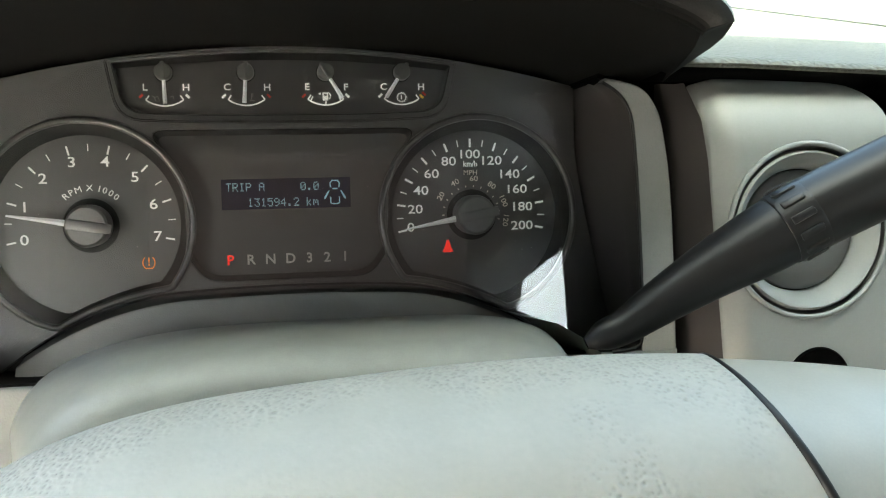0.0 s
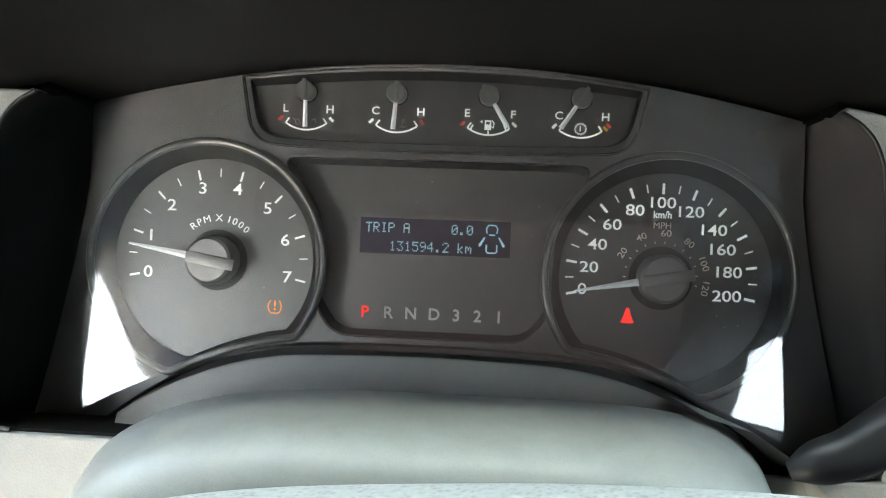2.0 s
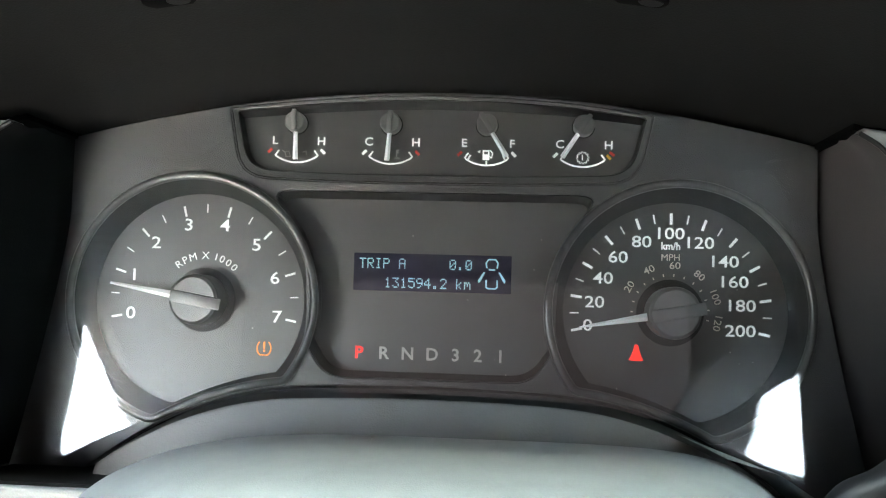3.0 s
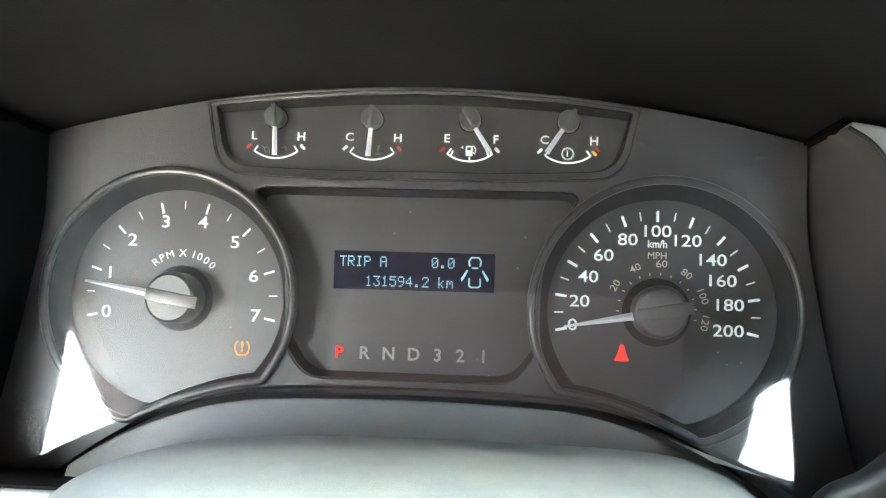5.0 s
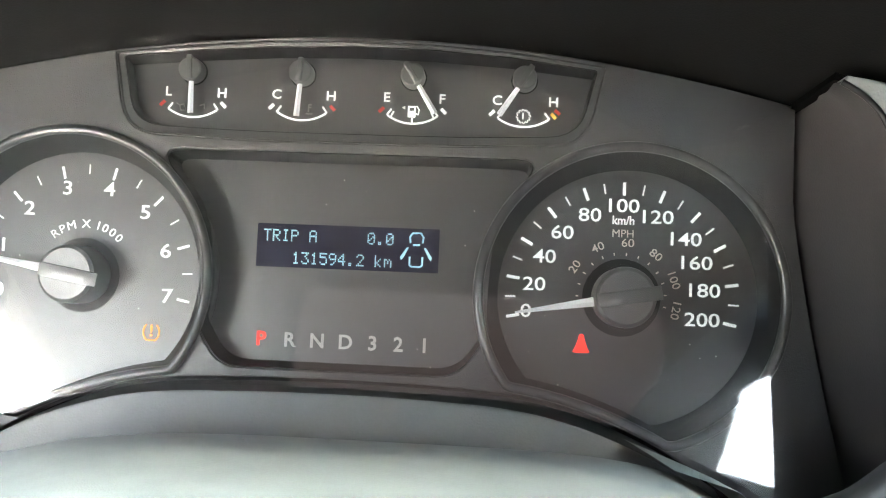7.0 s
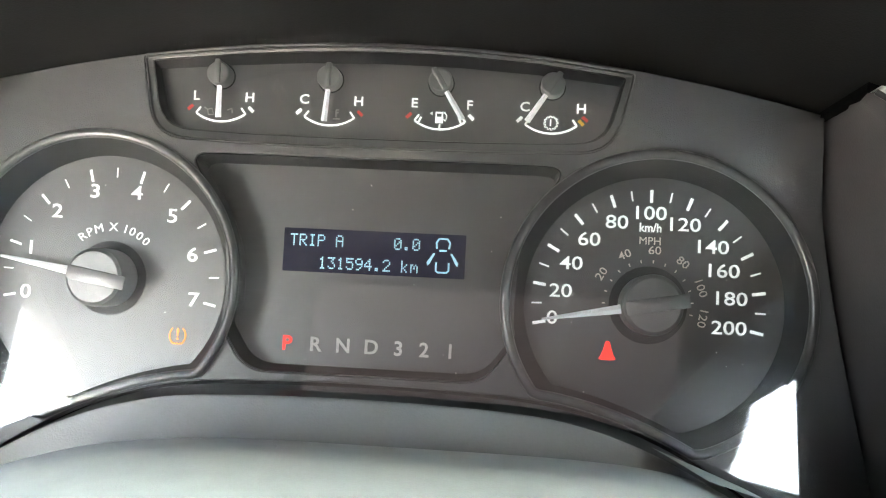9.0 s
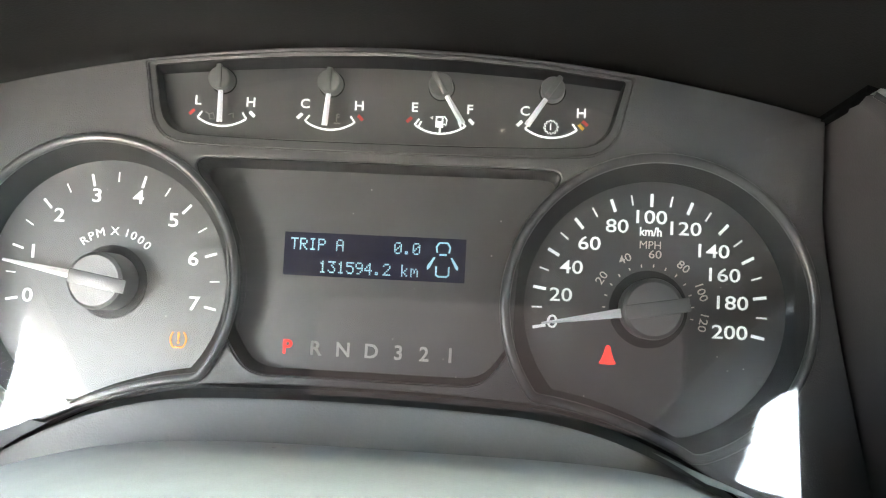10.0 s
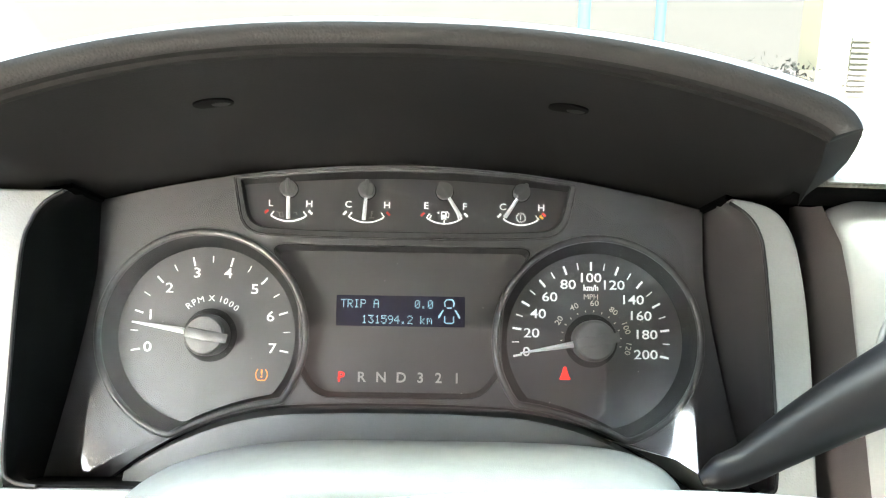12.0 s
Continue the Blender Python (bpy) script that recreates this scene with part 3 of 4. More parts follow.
under = [hood_arc(y) for y in np.linspace(0.002, -0.198, 12)]
lip = [hood_arc(-0.1985, -0.0004, 0.0), hood_arc(-0.2005, -0.0014, 0.0005), hood_arc(-0.2025, -0.0008, 0.001), hood_arc(-0.2035, 0.0010, 0.002), hood_arc(-0.2060, 0.0018, 0.003), hood_arc(-0.2090, 0.0026, 0.0045), hood_arc(-0.2110, 0.0045, 0.007), hood_arc(-0.2115, 0.0068, 0.0095),
       hood_arc(-0.2108, 0.0092, 0.012), hood_arc(-0.2085, 0.0116, 0.0138), hood_arc(-0.204, 0.0142, 0.0150), hood_arc(-0.197, 0.0168, 0.0155), hood_arc(-0.188, 0.0188, 0.0155)]
# One vinyl in three tones: shade below and daylight above set by colour.
part("hood_underside", loft(under), HOOD, hood, "matt hood underside, shade put into its colour")
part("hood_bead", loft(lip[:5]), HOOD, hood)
part("hood_lip", loft(lip[4:9]), LIP, hood, "rounded hood lip, half shade in its colour")
part("hood_brow", loft(lip[8:]), BROW, hood, "grained upper edge of the hood lip, daylight in its colour")
for n in (0, -1):
    part("hood_end", loft([[row[n], under[-1][n]] for row in lip], angle=80), HOOD, hood)
over = [lip[-1]] + [hood_arc(-0.205 + d, 0.0130 + f, 0.0155) for d, f in ((0.03, 0.0078), (0.06, 0.012), (0.12, 0.024), (0.20, 0.045), (0.30, 0.075))]
part("hood_top", loft(over), BROW, hood, "grained vinyl hood top, daylight put into its colour")
for side in (-1, 1):
    # Black sheets close the hood corners, shade put into their colour.
    part("hood_cheek", loft([[(side * (0.1855 + 0.002 * k), y, 0.0940 - 0.0004 * k) for k in range(9)] for y in (-0.002, -0.03, -0.062)], thick=0.003), GAP_SHADE, hood)
for n in (0, -1):
    part("hood_side", loft([[row[n], hood_arc(row[n][1])[n] if k else under[-1][n]] for k, row in enumerate(over)], angle=60), HOOD, hood)


def hood_z(x, y):
    f = (0.0 - y) / 0.205
    return 0.0922 + (0.0253 + 0.0105 * f) * (1 - (abs(x) / 0.190) ** 2.4)


for x in (-0.0875, 0.0835):
    slope = math.degrees(math.atan((hood_z(x + 0.004, -0.1430) - hood_z(x - 0.004, -0.1430)) / 0.008))
    m = Matrix.Translation((x, -0.1430, hood_z(x, -0.1430))) @ Matrix.Rotation(radians(-slope), 4, "Y") @ Matrix.Rotation(radians(-87), 4, "X")
    # Black disc on the uncut underside, coloured as the shade of a hole.
    hole = part("screw_hole_disc", spin_profile([(0.0100, -0.0004), (0.0097, 0.0004), (0.0090, 0.0006), (0.0001, 0.0005)], 32), GAP_SHADE, hood, at=m)
    part("screw_seat", spin_profile([(0.0046, 0.0004), (0.0042, 0.0009), (0.0001, 0.0009)], 20), HOOD, hole, at=m @ Matrix.Translation((0.0036, 0, 0)))

# ---- arched lip below the cluster ----
span = np.linspace(-0.158, 0.158, 65)
shelf_skin = loft([[(x, FRONT + 0.001, arch(x) - 0.0015) for x in span],
                  [(x, FRONT - 0.010, arch(x) - 0.0035) for x in span],
                  [(x, FRONT - 0.0180, arch(x) - 0.0042) for x in span]])
band_skin = loft([[(x, FRONT - 0.0178, arch(x) - 0.0043) for x in span],
                 [(x, FRONT - 0.0188, arch(x) - 0.0042) for x in span],
                 [(x, FRONT - 0.0198, arch(x) - 0.0047) for x in span],
                 [(x, FRONT - 0.0205, arch(x) - 0.0058) for x in span],
                 [(x, FRONT - 0.0245, arch(x * 0.985) - 0.0145) for x in span],
                 [(x, FRONT - 0.0285, arch(x * 0.985) - 0.0260) for x in span],
                 [(x, FRONT - 0.0280, arch(x * 0.985) - 0.0450) for x in span]], angle=50)
arch_trim = thing("column_arch_trim", (0, -0.02, -0.06), "dark grey grained plastic arch under the cluster", "trim")
# One arch, two tones: the shade under the cluster put into the shelf's colour.
part("arch_shelf", shelf_skin, SHELF, arch_trim, "shelf of the arch, darkened for the shade under the cluster")
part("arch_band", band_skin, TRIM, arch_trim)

# ---- column cover ----
cover = thing("column_cover", (0, -0.1, -0.09), "smooth grey plastic steering column cover, dusty", "column cover")
rows = []
for y, w, zt, h in ((-0.0425, 0.147, -0.0570, 0.050), (-0.0445, 0.150, -0.0520, 0.050), (-0.049, 0.151, -0.0500, 0.050), (-0.07, 0.150, -0.0460, 0.052), (-0.10, 0.147, -0.0432, 0.055), (-0.125, 0.143, -0.0432, 0.057), (-0.15, 0.139, -0.0460, 0.06), (-0.163, 0.137, -0.0470, 0.06), (-0.170, 0.135, -0.0502, 0.06), (-0.175, 0.133, -0.0550, 0.06), (-0.178, 0.130, -0.0620, 0.06), (-0.179, 0.128, -0.0720, 0.06), (-0.179, 0.126, -0.090, 0.06)):
    rows.append([(w * math.sin(u) * (float(np.interp(-y, (0.05, 0.10, 0.16), (1.01, 0.985, 0.93))) if u < 0 else 1.05), y, zt - h * (1 - math.cos(u)) ** (1.35 if u < 0 else 2.6)) for u in np.linspace(-1.5, 1.5, 49)])
part("upper_cover", loft(rows), COVER, cover)

part("lever_boot", loft([[(0.1180, -0.030, -0.0460), (0.1210, -0.070, -0.0450), (0.1250, -0.10, -0.0455)], [(0.1420, -0.030, -0.0550), (0.1430, -0.072, -0.0520), (0.1420, -0.11, -0.049)], [(0.1560, -0.040, -0.0640), (0.1580, -0.074, -0.0610), (0.1560, -0.12, -0.058)], [(0.1680, -0.038, -0.0740), (0.1700, -0.074, -0.0720), (0.1680, -0.12, -0.070)], [(0.1740, -0.036, -0.0860), (0.1760, -0.074, -0.0860), (0.1740, -0.12, -0.086)]], angle=60), COVER, cover, "mid grey lever boot")
speck = box(0.0012, 0.0009, 0.0003, 0.0001)
for x, y, z in ((0.062, -0.085, -0.0487), (-0.014, -0.100, -0.0429), (0.040, -0.115, -0.0438)):
    part("dust_speck", speck, DUST, cover, at=Matrix.Translation((x, y, z)) @ Matrix.Rotation(x * 40, 4, "Z"))

# ---- wheel hub ----
wheel = thing("steering_wheel", (0.04, -0.2, -0.15), "grey steering wheel hub with grained airbag pad", "steering wheel")
TILT = Matrix.Translation((0.025, -0.205, -0.0525)) @ Matrix.Rotation(radians(-4), 4, "Y")
PROFILE = ((0.016, -0.030), (0.0145, -0.012), (0.011, -0.004), (0.004, -0.0006), (-0.005, 0.0), (-0.018, -0.0022), (-0.035, -0.0080), (-0.055, -0.0200), (-0.072, -0.040), (-0.083, -0.070), (-0.088, -0.110))


def hub_skin(u0, u1, sink, n):
    rows = []
    for y, dz in curve_through(PROFILE, 4):
        row = []
        for k in range(n + 1):
            u = u0 + (u1 - u0) * k / n
            lean = 0.30 * max(-dz, 0) if u1 == 1.0 or u0 == 1.0 else 0.0
            x = 0.155 * u + lean * max((u - 0.5) / 0.5, 0)
            row.append(tuple(TILT @ Vector((x, y, dz - sink - (0.0225 * (-x / 0.155) ** 3.4 if x < 0 else 0.0105 * (x / 0.155) ** 2.1)))))
        rows.append(row)
    return rows


part("airbag_pad", loft(hub_skin(-1.15, 1.0, 0.0, 60)), PADSKIN, wheel, "pebble-grained light grey airbag pad")
spoke_rows = hub_skin(1.0, 2.0, 0.0022, 30)
part("spoke_cover", loft(spoke_rows), SPOKE, wheel, "smooth grey spoke cover")

lever = thing("gear_lever", (0.15, -0.12, -0.06), "black plastic column shift lever with ribbed collar", "gear lever")


def limb(points, steps=28):
    """A round bar through (x, y, z, radius) points."""
    line = curve_through(points, 8)
    rows = []
    for i, p in enumerate(line):
        a, b = Vector(line[max(i - 1, 0)][:3]), Vector(line[min(i + 1, len(line) - 1)][:3])
        q = (b - a).to_track_quat("Z", "Y")
        rows.append([tuple(Vector(p[:3]) + q @ Vector((p[3] * math.cos(2 * math.pi * k / steps), p[3] * math.sin(2 * math.pi * k / steps), 0))) for k in range(steps)])
    return loft(rows, close=True)


edge_line = [row[-1] for row in hub_skin(-1.15, 1.0, 0.0, 60)[3:]]
part("seam", limb([(x + 0.0005, y, z - 0.0006, 0.0005 + 0.0021 * k / (len(edge_line) - 1)) for k, (x, y, z) in enumerate(edge_line)], 14), LEVER, wheel, "dark seam between pad and spoke")

# ---- gear lever ----
AXIS = ((0.139, -0.164, -0.0515), (0.1475, -0.165, -0.0480), (0.159, -0.166, -0.0435), (0.1745, -0.168, -0.0335), (0.198, -0.172, -0.0190), (0.2215, -0.176, -0.0060), (0.240, -0.179, 0.0040), (0.2555, -0.183, 0.0125), (0.2845, -0.190, 0.0265), (0.33, -0.20, 0.048))
GIRTH = (0.003, 0.0075, 0.0088, 0.0110, 0.0140, 0.0168, 0.0180, 0.0183, 0.0186, 0.0186)
part("lever_arm", limb([(*p, r) for p, r in zip(AXIS[:6], GIRTH[:6])] + [(0.2345, -0.178, 0.0010, 0.0177)]), LEVER, lever)


def between(a, b, f):
    return tuple(np.array(a) * (1 - f) + np.array(b) * f)


c0, c1, c2 = (0.2340, -0.178, 0.0008), (0.2495, -0.1815, 0.0095), AXIS[9]
part("collar_groove", limb([(*between(c0, c1, -0.02), 0.0168), (*between(c0, c1, 0.10), 0.0168)]), WELL, lever)
part("collar", limb([(*between(c0, c1, 0.08), 0.0176), (*between(c0, c1, 0.12), 0.0184), (*between(c0, c1, 0.94), 0.0186), (*between(c0, c1, 0.98), 0.0178)]), KNOB, lever, "black ribbed twist collar")
turn = (Vector(c1) - Vector(c0)).to_track_quat("Z", "Y")
rib = box(0.0040, 0.0022, 0.0120, 0.0009)
for k in range(13):
    a = 2 * math.pi * k / 13
    spot = Vector(between(c0, c1, 0.53)) + turn @ Vector((0.0186 * math.cos(a), 0.0186 * math.sin(a), 0))
    part("rib", rib, KNOB, lever, at=Matrix.Translation(spot) @ (turn.to_matrix() @ Matrix.Rotation(a + math.pi / 2, 3, "Z")).to_4x4())
part("knob_groove", limb([(*between(c0, c1, 0.96), 0.0166), (*between(c0, c1, 1.06), 0.0166)]), WELL, lever)
part("knob", limb([(*between(c1, c2, 0.0), 0.0176), (*between(c1, c2, 0.02), 0.0185), (*between(c1, c2, 0.5), 0.0188), (*between(c1, c2, 1.0), 0.0185)]), KNOB, lever)
part("knob_groove", box(0.0024, 0.0012, 0.05, 0.0005), WELL, lever, at=Matrix.Translation(Vector(between(c1, c2, 0.62)) + turn @ Vector((0.0188 * math.cos(2.15), 0.0188 * math.sin(2.15), 0))) @ (turn.to_matrix() @ Matrix.Rotation(2.15 + math.pi / 2, 3, "Z")).to_4x4())

# ---- surround, vents, dash ----
surround = thing("cluster_surround", (0, -0.04, -0.075), "grained grey vinyl surround with dark inner walls", "dash trim")
edge_r = curve_through([(0.181, 0.0865), (0.190, 0.0805), (0.1965, 0.0715), (0.2000, 0.055), (0.2030, 0.0), (0.2040, -0.060), (0.1995, -0.0705), (0.185, -0.073)], 6)
edge_l = curve_through([(-0.1825, 0.0870), (-0.1925, 0.0805), (-0.1995, 0.0700), (-0.2040, 0.050), (-0.2060, -0.024), (-0.2060, -0.061), (-0.2010, -0.0695), (-0.188, -0.0720)], 6)
for s, edge in ((1, edge_r), (-1, edge_l)):
    wall = []
    for x, z in edge:
        zb = max(min(z * 1.06, 0.093), -0.0800)
        wall.append([(s * (flare(zb) + 0.0016), -0.002, zb), (s * (flare(zb) + 0.0020), -0.032, zb), (0.25 * s * flare(zb) + 0.75 * x, -0.062, z), (x - s * 0.0006, -0.0745, z), (x + s * 0.0012, -0.0772, z)])
    # Door light put into the colour: right wall paler, left wall darker.
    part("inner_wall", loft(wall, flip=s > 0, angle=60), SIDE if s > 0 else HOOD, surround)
    part("wall_piping", tube([(x + s * 0.0012, -0.0772, z) for x, z in edge], 0.0011), LEVER, surround)
strip_r = [(x + 0.0012, z) for x, z in edge_r[:32]] + [(0.2045, -0.16)] + [(0.2280, -0.16)] + list(reversed(curve_through([(0.1845, 0.0890), (0.203, 0.0850), (0.2140, 0.0750), (0.2205, 0.055), (0.2255, 0.0), (0.2280, -0.15)], 6)))
part("vinyl_strip", plate([strip_r], -0.0775, -0.066, 0.0015), LEATHER, surround, "light grey grained vinyl edge strip")
strip_l = [(x - 0.0012, z) for x, z in edge_l[:32]] + [(-0.2180, -0.16), (-0.40, -0.16), (-0.40, 0.0872), (-0.1835, 0.0876)]
part("vinyl_strip", plate([strip_l], -0.0775, -0.066, 0.0015), LEATHER, surround, "light grey grained vinyl panel")
part("bottom_strip", plate([[(-0.36, -0.073), (0.2275, -0.073), (0.2275, -0.16), (-0.36, -0.16)]], -0.0785, -0.072, 0.002), LEATHER, surround)
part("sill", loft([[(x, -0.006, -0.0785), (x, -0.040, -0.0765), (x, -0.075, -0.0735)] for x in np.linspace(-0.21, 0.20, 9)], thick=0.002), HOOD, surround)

pod = thing("vent_pod", (0.3, -0.09, -0.1), "silver grey panel with round air vent", "air vent")
pod_rim = rounded([(0.2370, 0.0890), (0.352, 0.0840), (0.362, -0.17), (0.2560, -0.17)], [0.016, 0.030, 0.005, 0.005])
VX, VZ = 0.2985, -0.0030


def circle(r, n=64, dx=0.0, dz=0.0):
    return [(VX + dx + r * math.cos(2 * math.pi * k / n), VZ + dz + r * math.sin(2 * math.pi * k / n)) for k in range(n)]


def disc_ring(profile, dx=0.0, dz=0.0):
    return loft([[(x, y, z) for x, z in circle(r, 64, dx, dz)] for r, y in profile], close=True, angle=40)


def to_rim(a):
    """How far the pod's rim lies from the vent's middle in the direction a."""
    c, d, best = math.cos(a), math.sin(a), 1.0
    for (x0, z0), (x1, z1) in zip(pod_rim, pod_rim[1:] + pod_rim[:1]):
        ex, ez = x1 - x0, z1 - z0
        det = ex * d - ez * c
        if abs(det) > 1e-12:
            f = ((x0 - VX) * ez - (z0 - VZ) * ex) / -det
            g = ((x0 - VX) * d - (z0 - VZ) * c) / -det
            if f > 0 and -1e-6 <= g <= 1 + 1e-6:
                best = min(best, f)
    return best


def pod_skin(x, z):
    """The panel's front, rolled back at the top and towards the wheel."""
    left = 0.2370 + 0.0190 * (0.083 - z) / 0.253
    return -0.104 + 13.0 * max(z - 0.045, 0.0) ** 2 + 40.0 * max(left + 0.016 - x, 0.0) ** 2


rings = []
for f in np.linspace(0, 1, 15):
    ring = []
    for k in range(128):
        a = 2 * math.pi * k / 128
        r = 0.0500 * (1 - f) + to_rim(a) * f
        x, z = VX + r * math.cos(a), VZ + r * math.sin(a)
        ring.append((x, pod_skin(x, z), z))
    rings.append(ring)
rings.append([(x, -0.060, z) for x, y, z in rings[-1]])
part("pod_panel", loft(rings, close=True, angle=50), SILVER, pod)
part("pod_side", loft([[(x + 0.0002, pod_skin(x, z) + 0.001, z), (x - 0.0035, pod_skin(x, z) + 0.008, z), (x - 0.013, -0.066, z), (x - 0.017, -0.050, z)] for x, z in [(0.2370 + 0.0190 * (0.083 - z) / 0.253, z) for z in np.linspace(0.087, -0.17, 12)]], angle=60), SIDE, pod)
part("pod_return", loft([[(x, -0.047, z) for x in (0.2120, 0.2300, 0.2420)] for z in (0.088, 0.0, -0.17)]), SIDE, pod)
part("vent_lip", tube([(x, -0.1045, z) for x, z in circle(0.0508)], 0.0016, True), SILVER, pod, "silver outer vent lip")
part("vent_groove", disc_ring([(0.0505, -0.103), (0.0480, -0.092), (0.0465, -0.092)]), VENT, pod)
part("vent_ring", disc_ring([(0.0472, -0.094), (0.0470, -0.1035), (0.0455, -0.1050), (0.0438, -0.1042), (0.0370, -0.0930), (0.0362, -0.0880)]), SILVER, pod, "round silver grey vent ring")
part("vent_cup", disc_ring([(0.0364, -0.0900), (0.0350, -0.0800), (0.0001, -0.0800)]), GAP_SHADE, pod)
part("vent_shutter", disc_ring([(0.0357, -0.0880), (0.0357, -0.0918), (0.0345, -0.0930), (0.022, -0.0945), (0.0001, -0.0952)]), VENT, pod, "grey round vent shutter")
part("shutter_split", tube([(VX - 0.0215 + 0.004 * (k / 6) ** 2, -0.0944 + 0.0022 * abs(k / 6) ** 2, VZ + 0.0255 * k / 6) for k in range(-6, 7)], 0.0006), GAP_SHADE, pod)
tab = part("vent_thumb_tab", plate([rounded([(VX - 0.0040, VZ - 0.004), (VX + 0.018, VZ + 0.002), (VX + 0.018, VZ + 0.024), (VX - 0.0040, VZ + 0.024)], 0.005)], -0.0966, -0.0930, 0.0008), VENT, pod)
part("tab_outline", tube([(x, -0.0955, z) for x, z in rounded([(VX - 0.0055, VZ - 0.006), (VX + 0.0195, VZ + 0.0005), (VX + 0.0195, VZ + 0.0255), (VX - 0.0055, VZ + 0.0255)], 0.005)], 0.0007, True), GAP_SHADE, tab)
# Raised black disc; the recess's shade is only its colour.
part("switch_recess_disc", disc_ring([(0.0210, -0.1042), (0.0202, -0.1056), (0.0194, -0.1046), (0.0190, -0.1044), (0.0001, -0.1043)], 0.0055, -0.090), GAP_SHADE, pod, "round black disc below the vent, standing for a recess's shade")

# ---- unseen cabin shell, shaped for light and lens reflections; outside ----
dash = thing("dashboard", (0, 0.1, 0.0), "grained grey vinyl dashboard top", "dashboard")


def droop(x):
    return -0.042 * max(x - 0.24, 0.0) if x < 0.6 else -0.0151


for side, x0, x1 in ((-1, -0.8, -0.232), (1, 0.2115, 1.4)):
    y0, z0 = (-0.0765, 0.0885) if side < 0 else (-0.102, 0.0950)
    part("dash_top", loft([[(x, y0 + d, z0 + f + droop(x)) for x in np.linspace(x0, x1, 25)] for d, f in ((0.0040, -0.0030), (0.0012, -0.0020), (0.0, -0.0002), (0.0012, 0.0018), (0.0045, 0.0038), (0.010, 0.0056), (0.1, 0.032), (0.3, 0.094), (0.6, 0.19))], angle=60), DASHTOP, dash)
part("dash_shelf", loft([[(x, 0.08 + d, 0.158 + 0.31 * d) for x in np.linspace(-0.21, 0.21, 9)] for d in (0.0, 0.1, 0.38)]), DASHTOP, dash)
part("dash_seam", tube([(0.353 + 0.0181 * k, 0.32 - 0.0394 * k, 0.090 + 0.31 * (0.32 - 0.0394 * k + 0.126) + 0.0008) for k in range(9)], 0.0022), TRIM, dash)
# Black sheet in place of the shade under the dash top.
part("dash_gap_sheet", loft([[(x, -0.1014, 0.0938 + droop(x)), (x, -0.0990, 0.0922 + droop(x)), (x, -0.090, 0.0900 + droop(x)), (x, -0.060, 0.089 + droop(x)), (x, -0.056, 0.060)] for x in np.linspace(0.2115, 1.4, 25)], angle=60), GAP_SHADE, dash, "black sheet under the dash top, standing for the gap's shade")
part("dash_fascia", box(1.0, 0.02, 0.30, 0.004, (0.872, -0.085, -0.075)), SILVER, dash, "grey dash fascia past the vent")
part("dash_front", box(2.0, 0.02, 0.5, 0.0, (0.4, 0.02, -0.16)), HOOD, dash)


def slab(name, size, at, mat, label, category="structure", kind="structure", turn=0.0):
    ob = new(name, box(*size))
    ob.data.materials.append(mat)
    ob.matrix_basis = Matrix.Translation(at) @ Matrix.Rotation(radians(turn), 4, "Z")
    return tagged(ob, label, category, "", kind)


slab("ground", (400, 400, 0.2), (0, 0, -0.1), GROUND, "pale concrete yard outside")
# Unseen roof; its front edge is set to keep sun off the cluster.
slab("ceiling", (1.7, 0.86, 0.04), (0, -0.67, 1.86), HEADCLOTH, "unseen grey cloth cabin roof, sized to keep the sun out")
slab("cabin_floor", (1.7, 1.9, 0.05), (0, -0.2, 0.55), LINER, "dark cabin floor")


def wall_of(name, outline, thick, where, label, holes=(), mat=LINER):
    """An upright wall from its outline; along x, or along y when where turns it."""
    ob = new(name, plate([outline, *holes], -thick / 2, thick / 2))
    ob.data.materials.append(mat)
    ob.matrix_basis = where
    return tagged(ob, label, "wall", "", "structure")


# Unseen back wall; its openings are cut to shape the lens reflections.
REAR = Matrix.Translation((0, -1.08, 0))
wall_of("wall_rear_1", [(-0.85, 0.55), (0.85, 0.55), (0.85, 1.53), (0.154, 1.53), (0.282, 1.685), (0.282, 1.86), (-0.85, 1.86)], 0.04, REAR, "unseen rear wall, openings cut for the lens reflections", [rounded([(-0.64, 1.40), (0.04, 1.40), (0.12, 1.74), (-0.62, 1.74)], 0.04)])
wall_of("wall_rear_2", [(0.50, 1.53), (0.85, 1.53), (0.85, 1.86), (0.282, 1.86), (0.282, 1.685), (0.49, 1.685)], 0.04, REAR, "unseen rear wall piece that bounds the lens reflection")
# Unseen wall: its lower edge bounds the reflection, its pale cloth lifts the tachometer.
wall_of("wall_left_1", [(-0.20, 1.86), (-1.06, 1.86), (-1.06, 1.44), (-0.70, 1.460), (-0.50, 1.468), (-0.20, 1.475)], 0.04, Matrix.Translation((-0.85, 0, 0)) @ Matrix.Rotation(radians(90), 4, "Z"), "unseen pale wall over the open driver door, bounds the lens reflection", mat=HEADCLOTH)
# Unseen upright, added to cut off that reflection towards the front.
slab("wall_left_2", (0.036, 0.445, 0.90), (-0.850, -0.2575, 1.017), LINER, "unseen dark upright added to end the left lens reflection")
# Unseen right side, open between the two slabs to let in some light.
slab("wall_right_1", (0.05, 1.28, 0.80), (0.85, -0.45, 0.955), LINER, "unseen passenger side below the opening, limits light from the right")
slab("wall_right_2", (0.05, 1.28, 0.24), (0.85, -0.45, 1.725), LINER, "unseen passenger side over the opening, limits light from the right")
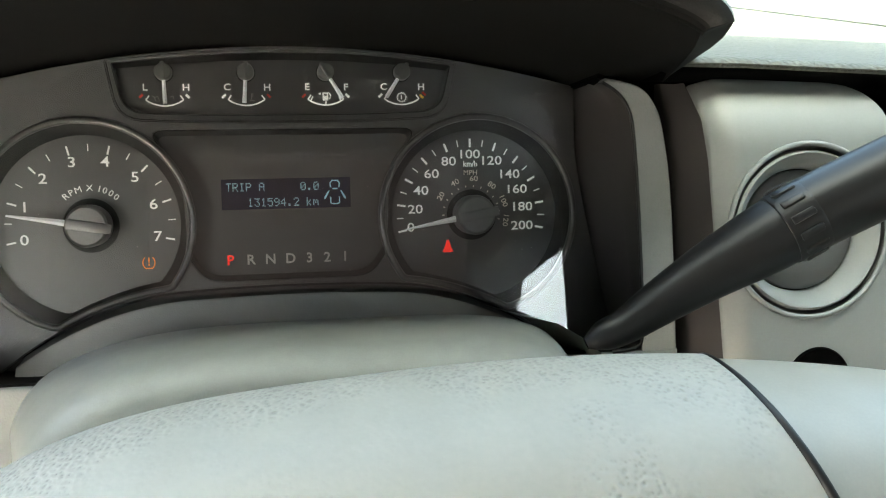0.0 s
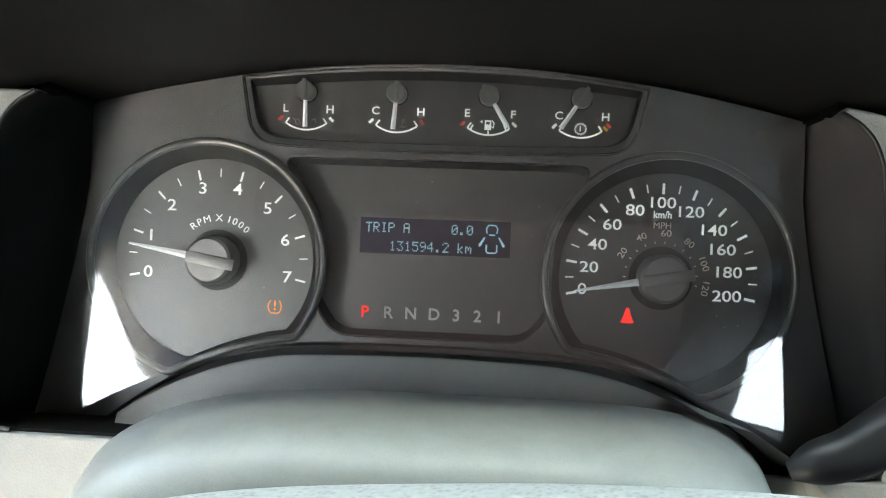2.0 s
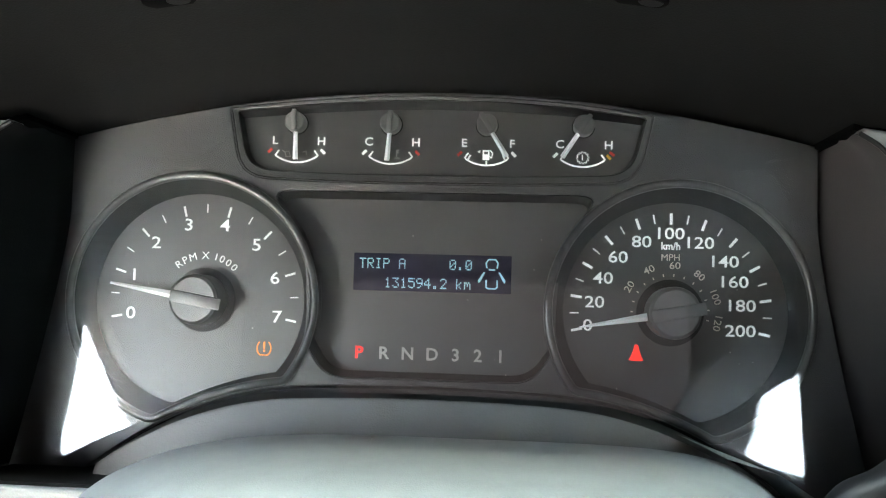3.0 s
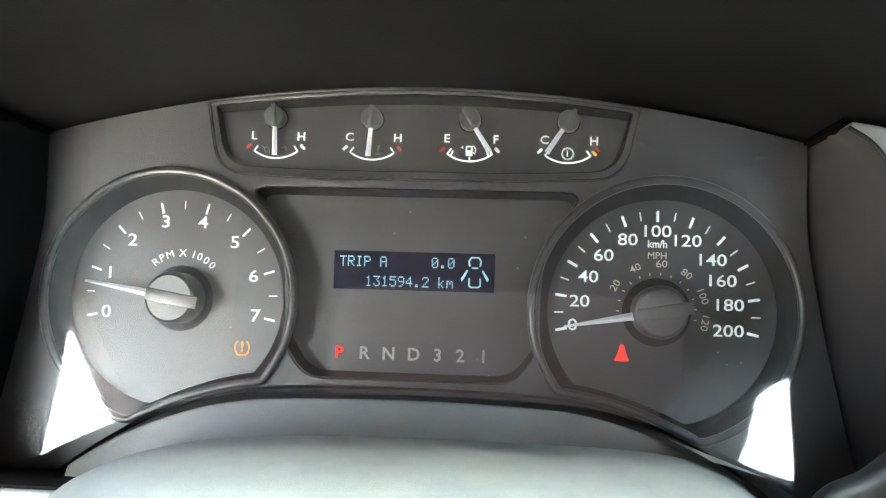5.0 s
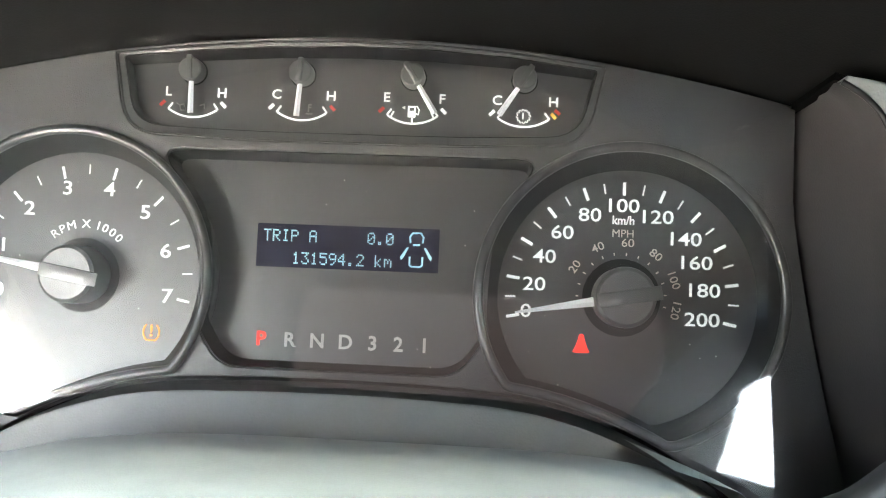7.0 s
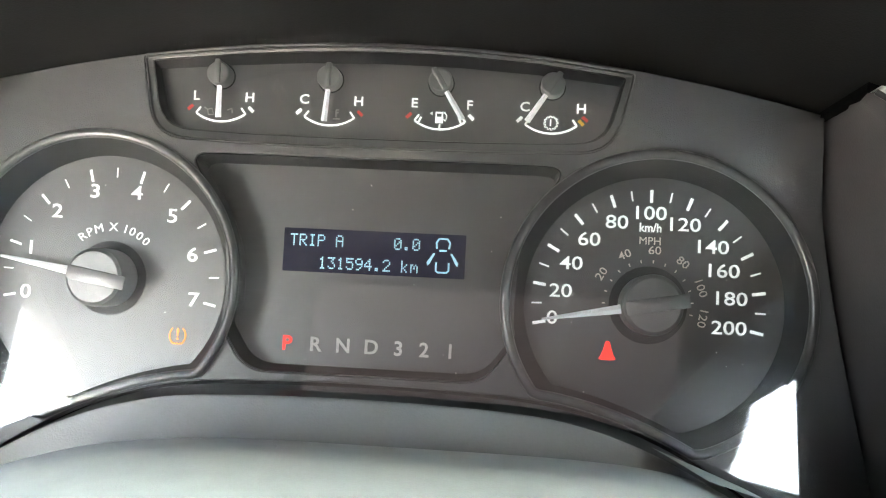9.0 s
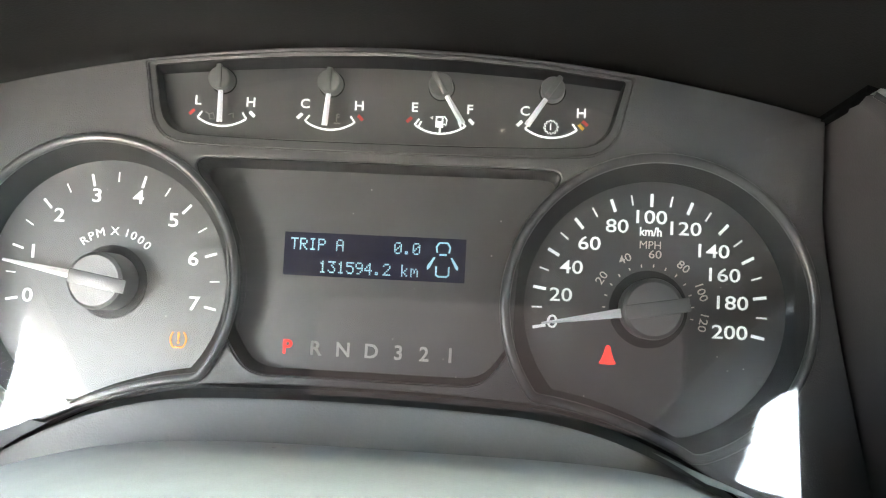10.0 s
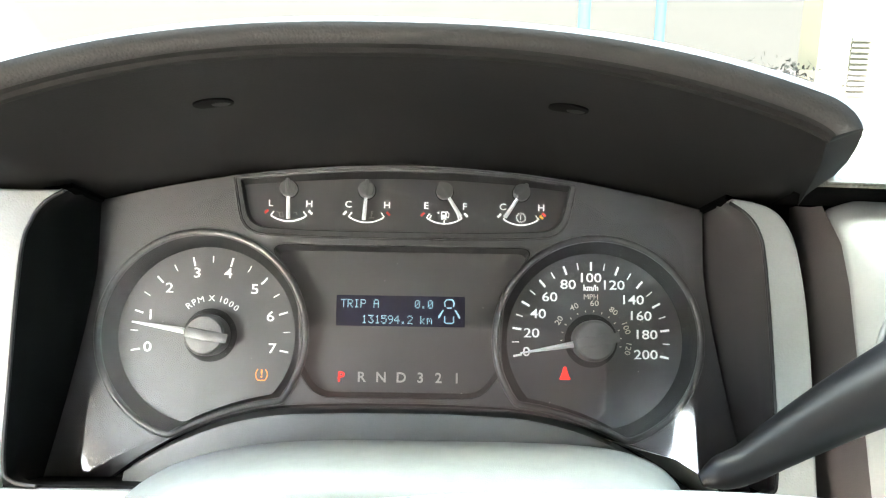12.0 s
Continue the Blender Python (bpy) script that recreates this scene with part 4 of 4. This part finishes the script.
windshield = new("window_1", loft([[(-0.85 + 0.17 * k, 0.66 - 0.9 * j / 6, 1.40 + 0.45 * j / 6 + 0.03 * math.sin(math.pi * j / 6)) for k in range(11)] for j in range(7)]))
windshield.data.materials.append(GLASS)
tagged(windshield, "green-tinted windshield over the dashboard", "window", "", "structure")

# Unseen panes, tinted to tone the light on dials and lens.
for name, size, at, label in (("window_4", (0.86, 0.004, 0.42), (-0.28, -1.104, 1.57), "unseen dark pane added to tone the reflections in the dials"), ("window_2", (0.38, 0.004, 0.23), (0.325, -1.104, 1.635), "unseen light pane added to tone the right lens reflection"), ("window_3", (0.004, 1.28, 0.26), (0.878, -0.45, 1.48), "unseen tinted pane in the passenger side opening")):
    slab(name, size, at, {"window_2": PRIVACY, "window_4": DARKTINT}.get(name, GLASS), label, "window")


def building(name, size, at, mat, label, windows):
    """A plastered block with recessed windows on the side that faces the yard."""
    ob = new(name)
    ob.matrix_basis = Matrix.Translation(at)
    BASES[ob.name] = Vector((0, 0, 0))
    tagged(ob, label, "building")
    w, d, h = size
    part("wall", box(w, d, h, 0.0, (0, 0, h / 2)), mat, ob)
    part("roof", box(w + 0.4, d + 0.4, 0.25, 0.02, (0, 0, h + 0.125)), mat, ob)
    for x, z, ww, hh in windows:
        frame_part = part("window", box(ww + 0.16, 0.12, hh + 0.16, 0.02, (x, -d / 2 - 0.02, z)), CREAM, ob)
        part("pane", box(ww, 0.06, hh, 0.0, (x, -d / 2 - 0.07, z)), DARKGLASS, frame_part)
    return ob


building("building", (44, 6, 8), (0, 25, 0), WALLGREY, "long grey plastered building across the yard", [(-18 + 5 * k, 4.6, 2.6, 1.4) for k in range(8)])
gate = building("gate_tower", (3.2, 0.8, 6), (7.25, 14.5, 0), CREAM, "cream plastered gate wall with a slatted vent", [])
slat = box(0.30, 0.05, 0.045)
for k in range(11):
    part("slat", slat, DARKGLASS, gate, at=Matrix.Translation((-0.95, -0.43, 0.45 + 0.085 * k)))


def yard_pole(x, y, height, label):
    ob = thing("pole", (0, 0, 0), label, "pole", "poles along the yard", frame_matrix=Matrix.Translation((x, y, 0)))
    part("shaft", loft([[(r * math.cos(a), r * math.sin(a), z) for a in np.linspace(0, 2 * math.pi, 17)] for r, z in ((0.09, 0.0), (0.085, height * 0.5), (0.075, height))], angle=60), BLUEPAINT, ob)
    part("foot", box(0.36, 0.36, 0.06, 0.01, (0, 0, 0.03)), WALLGREY, ob)
    return ob


yard_pole(1.75, 13.0, 6.0, "light blue painted steel pole in the yard")
yard_pole(3.45, 15.5, 6.0, "light blue painted steel pole in the yard, farther off")


def shrub(x, y, size, seed):
    ob = thing("shrub", (0, 0, 0), "low dark green shrub beside the wall", "shrub", "shrubs by the wall", frame_matrix=Matrix.Translation((x, y, 0)))
    rnd = random.Random(seed)
    part("trunk", loft([[(r * math.cos(a), r * math.sin(a), z) for a in np.linspace(0, 2 * math.pi, 9)] for r, z in ((0.04, 0.0), (0.03, size * 0.4), (0.01, size * 0.8))]), LEAF, ob)
    points, faces = [], []
    for _ in range(700):
        v = Vector((rnd.gauss(0, 0.32), rnd.gauss(0, 0.32), rnd.gauss(0.62, 0.22))) * size
        a, b = (Vector((rnd.uniform(-1, 1), rnd.uniform(-1, 1), rnd.uniform(-1, 1))).normalized() for _ in range(2))
        k = 0.06 * size
        points += [tuple(v - a * k), tuple(v + b * k * 0.45), tuple(v + a * k), tuple(v - b * k * 0.45)]
        faces.append(tuple(range(len(points) - 4, len(points))))
    mesh = bpy.data.meshes.new("leaves")
    mesh.from_pydata(points, [], faces)
    part("crown", mesh, LEAF, ob)


for x, y, size, seed in ((4.85, 14.2, 0.72, 1), (5.25, 14.4, 0.85, 2), (4.4, 14.6, 0.6, 3)):
    shrub(x, y, size, seed)
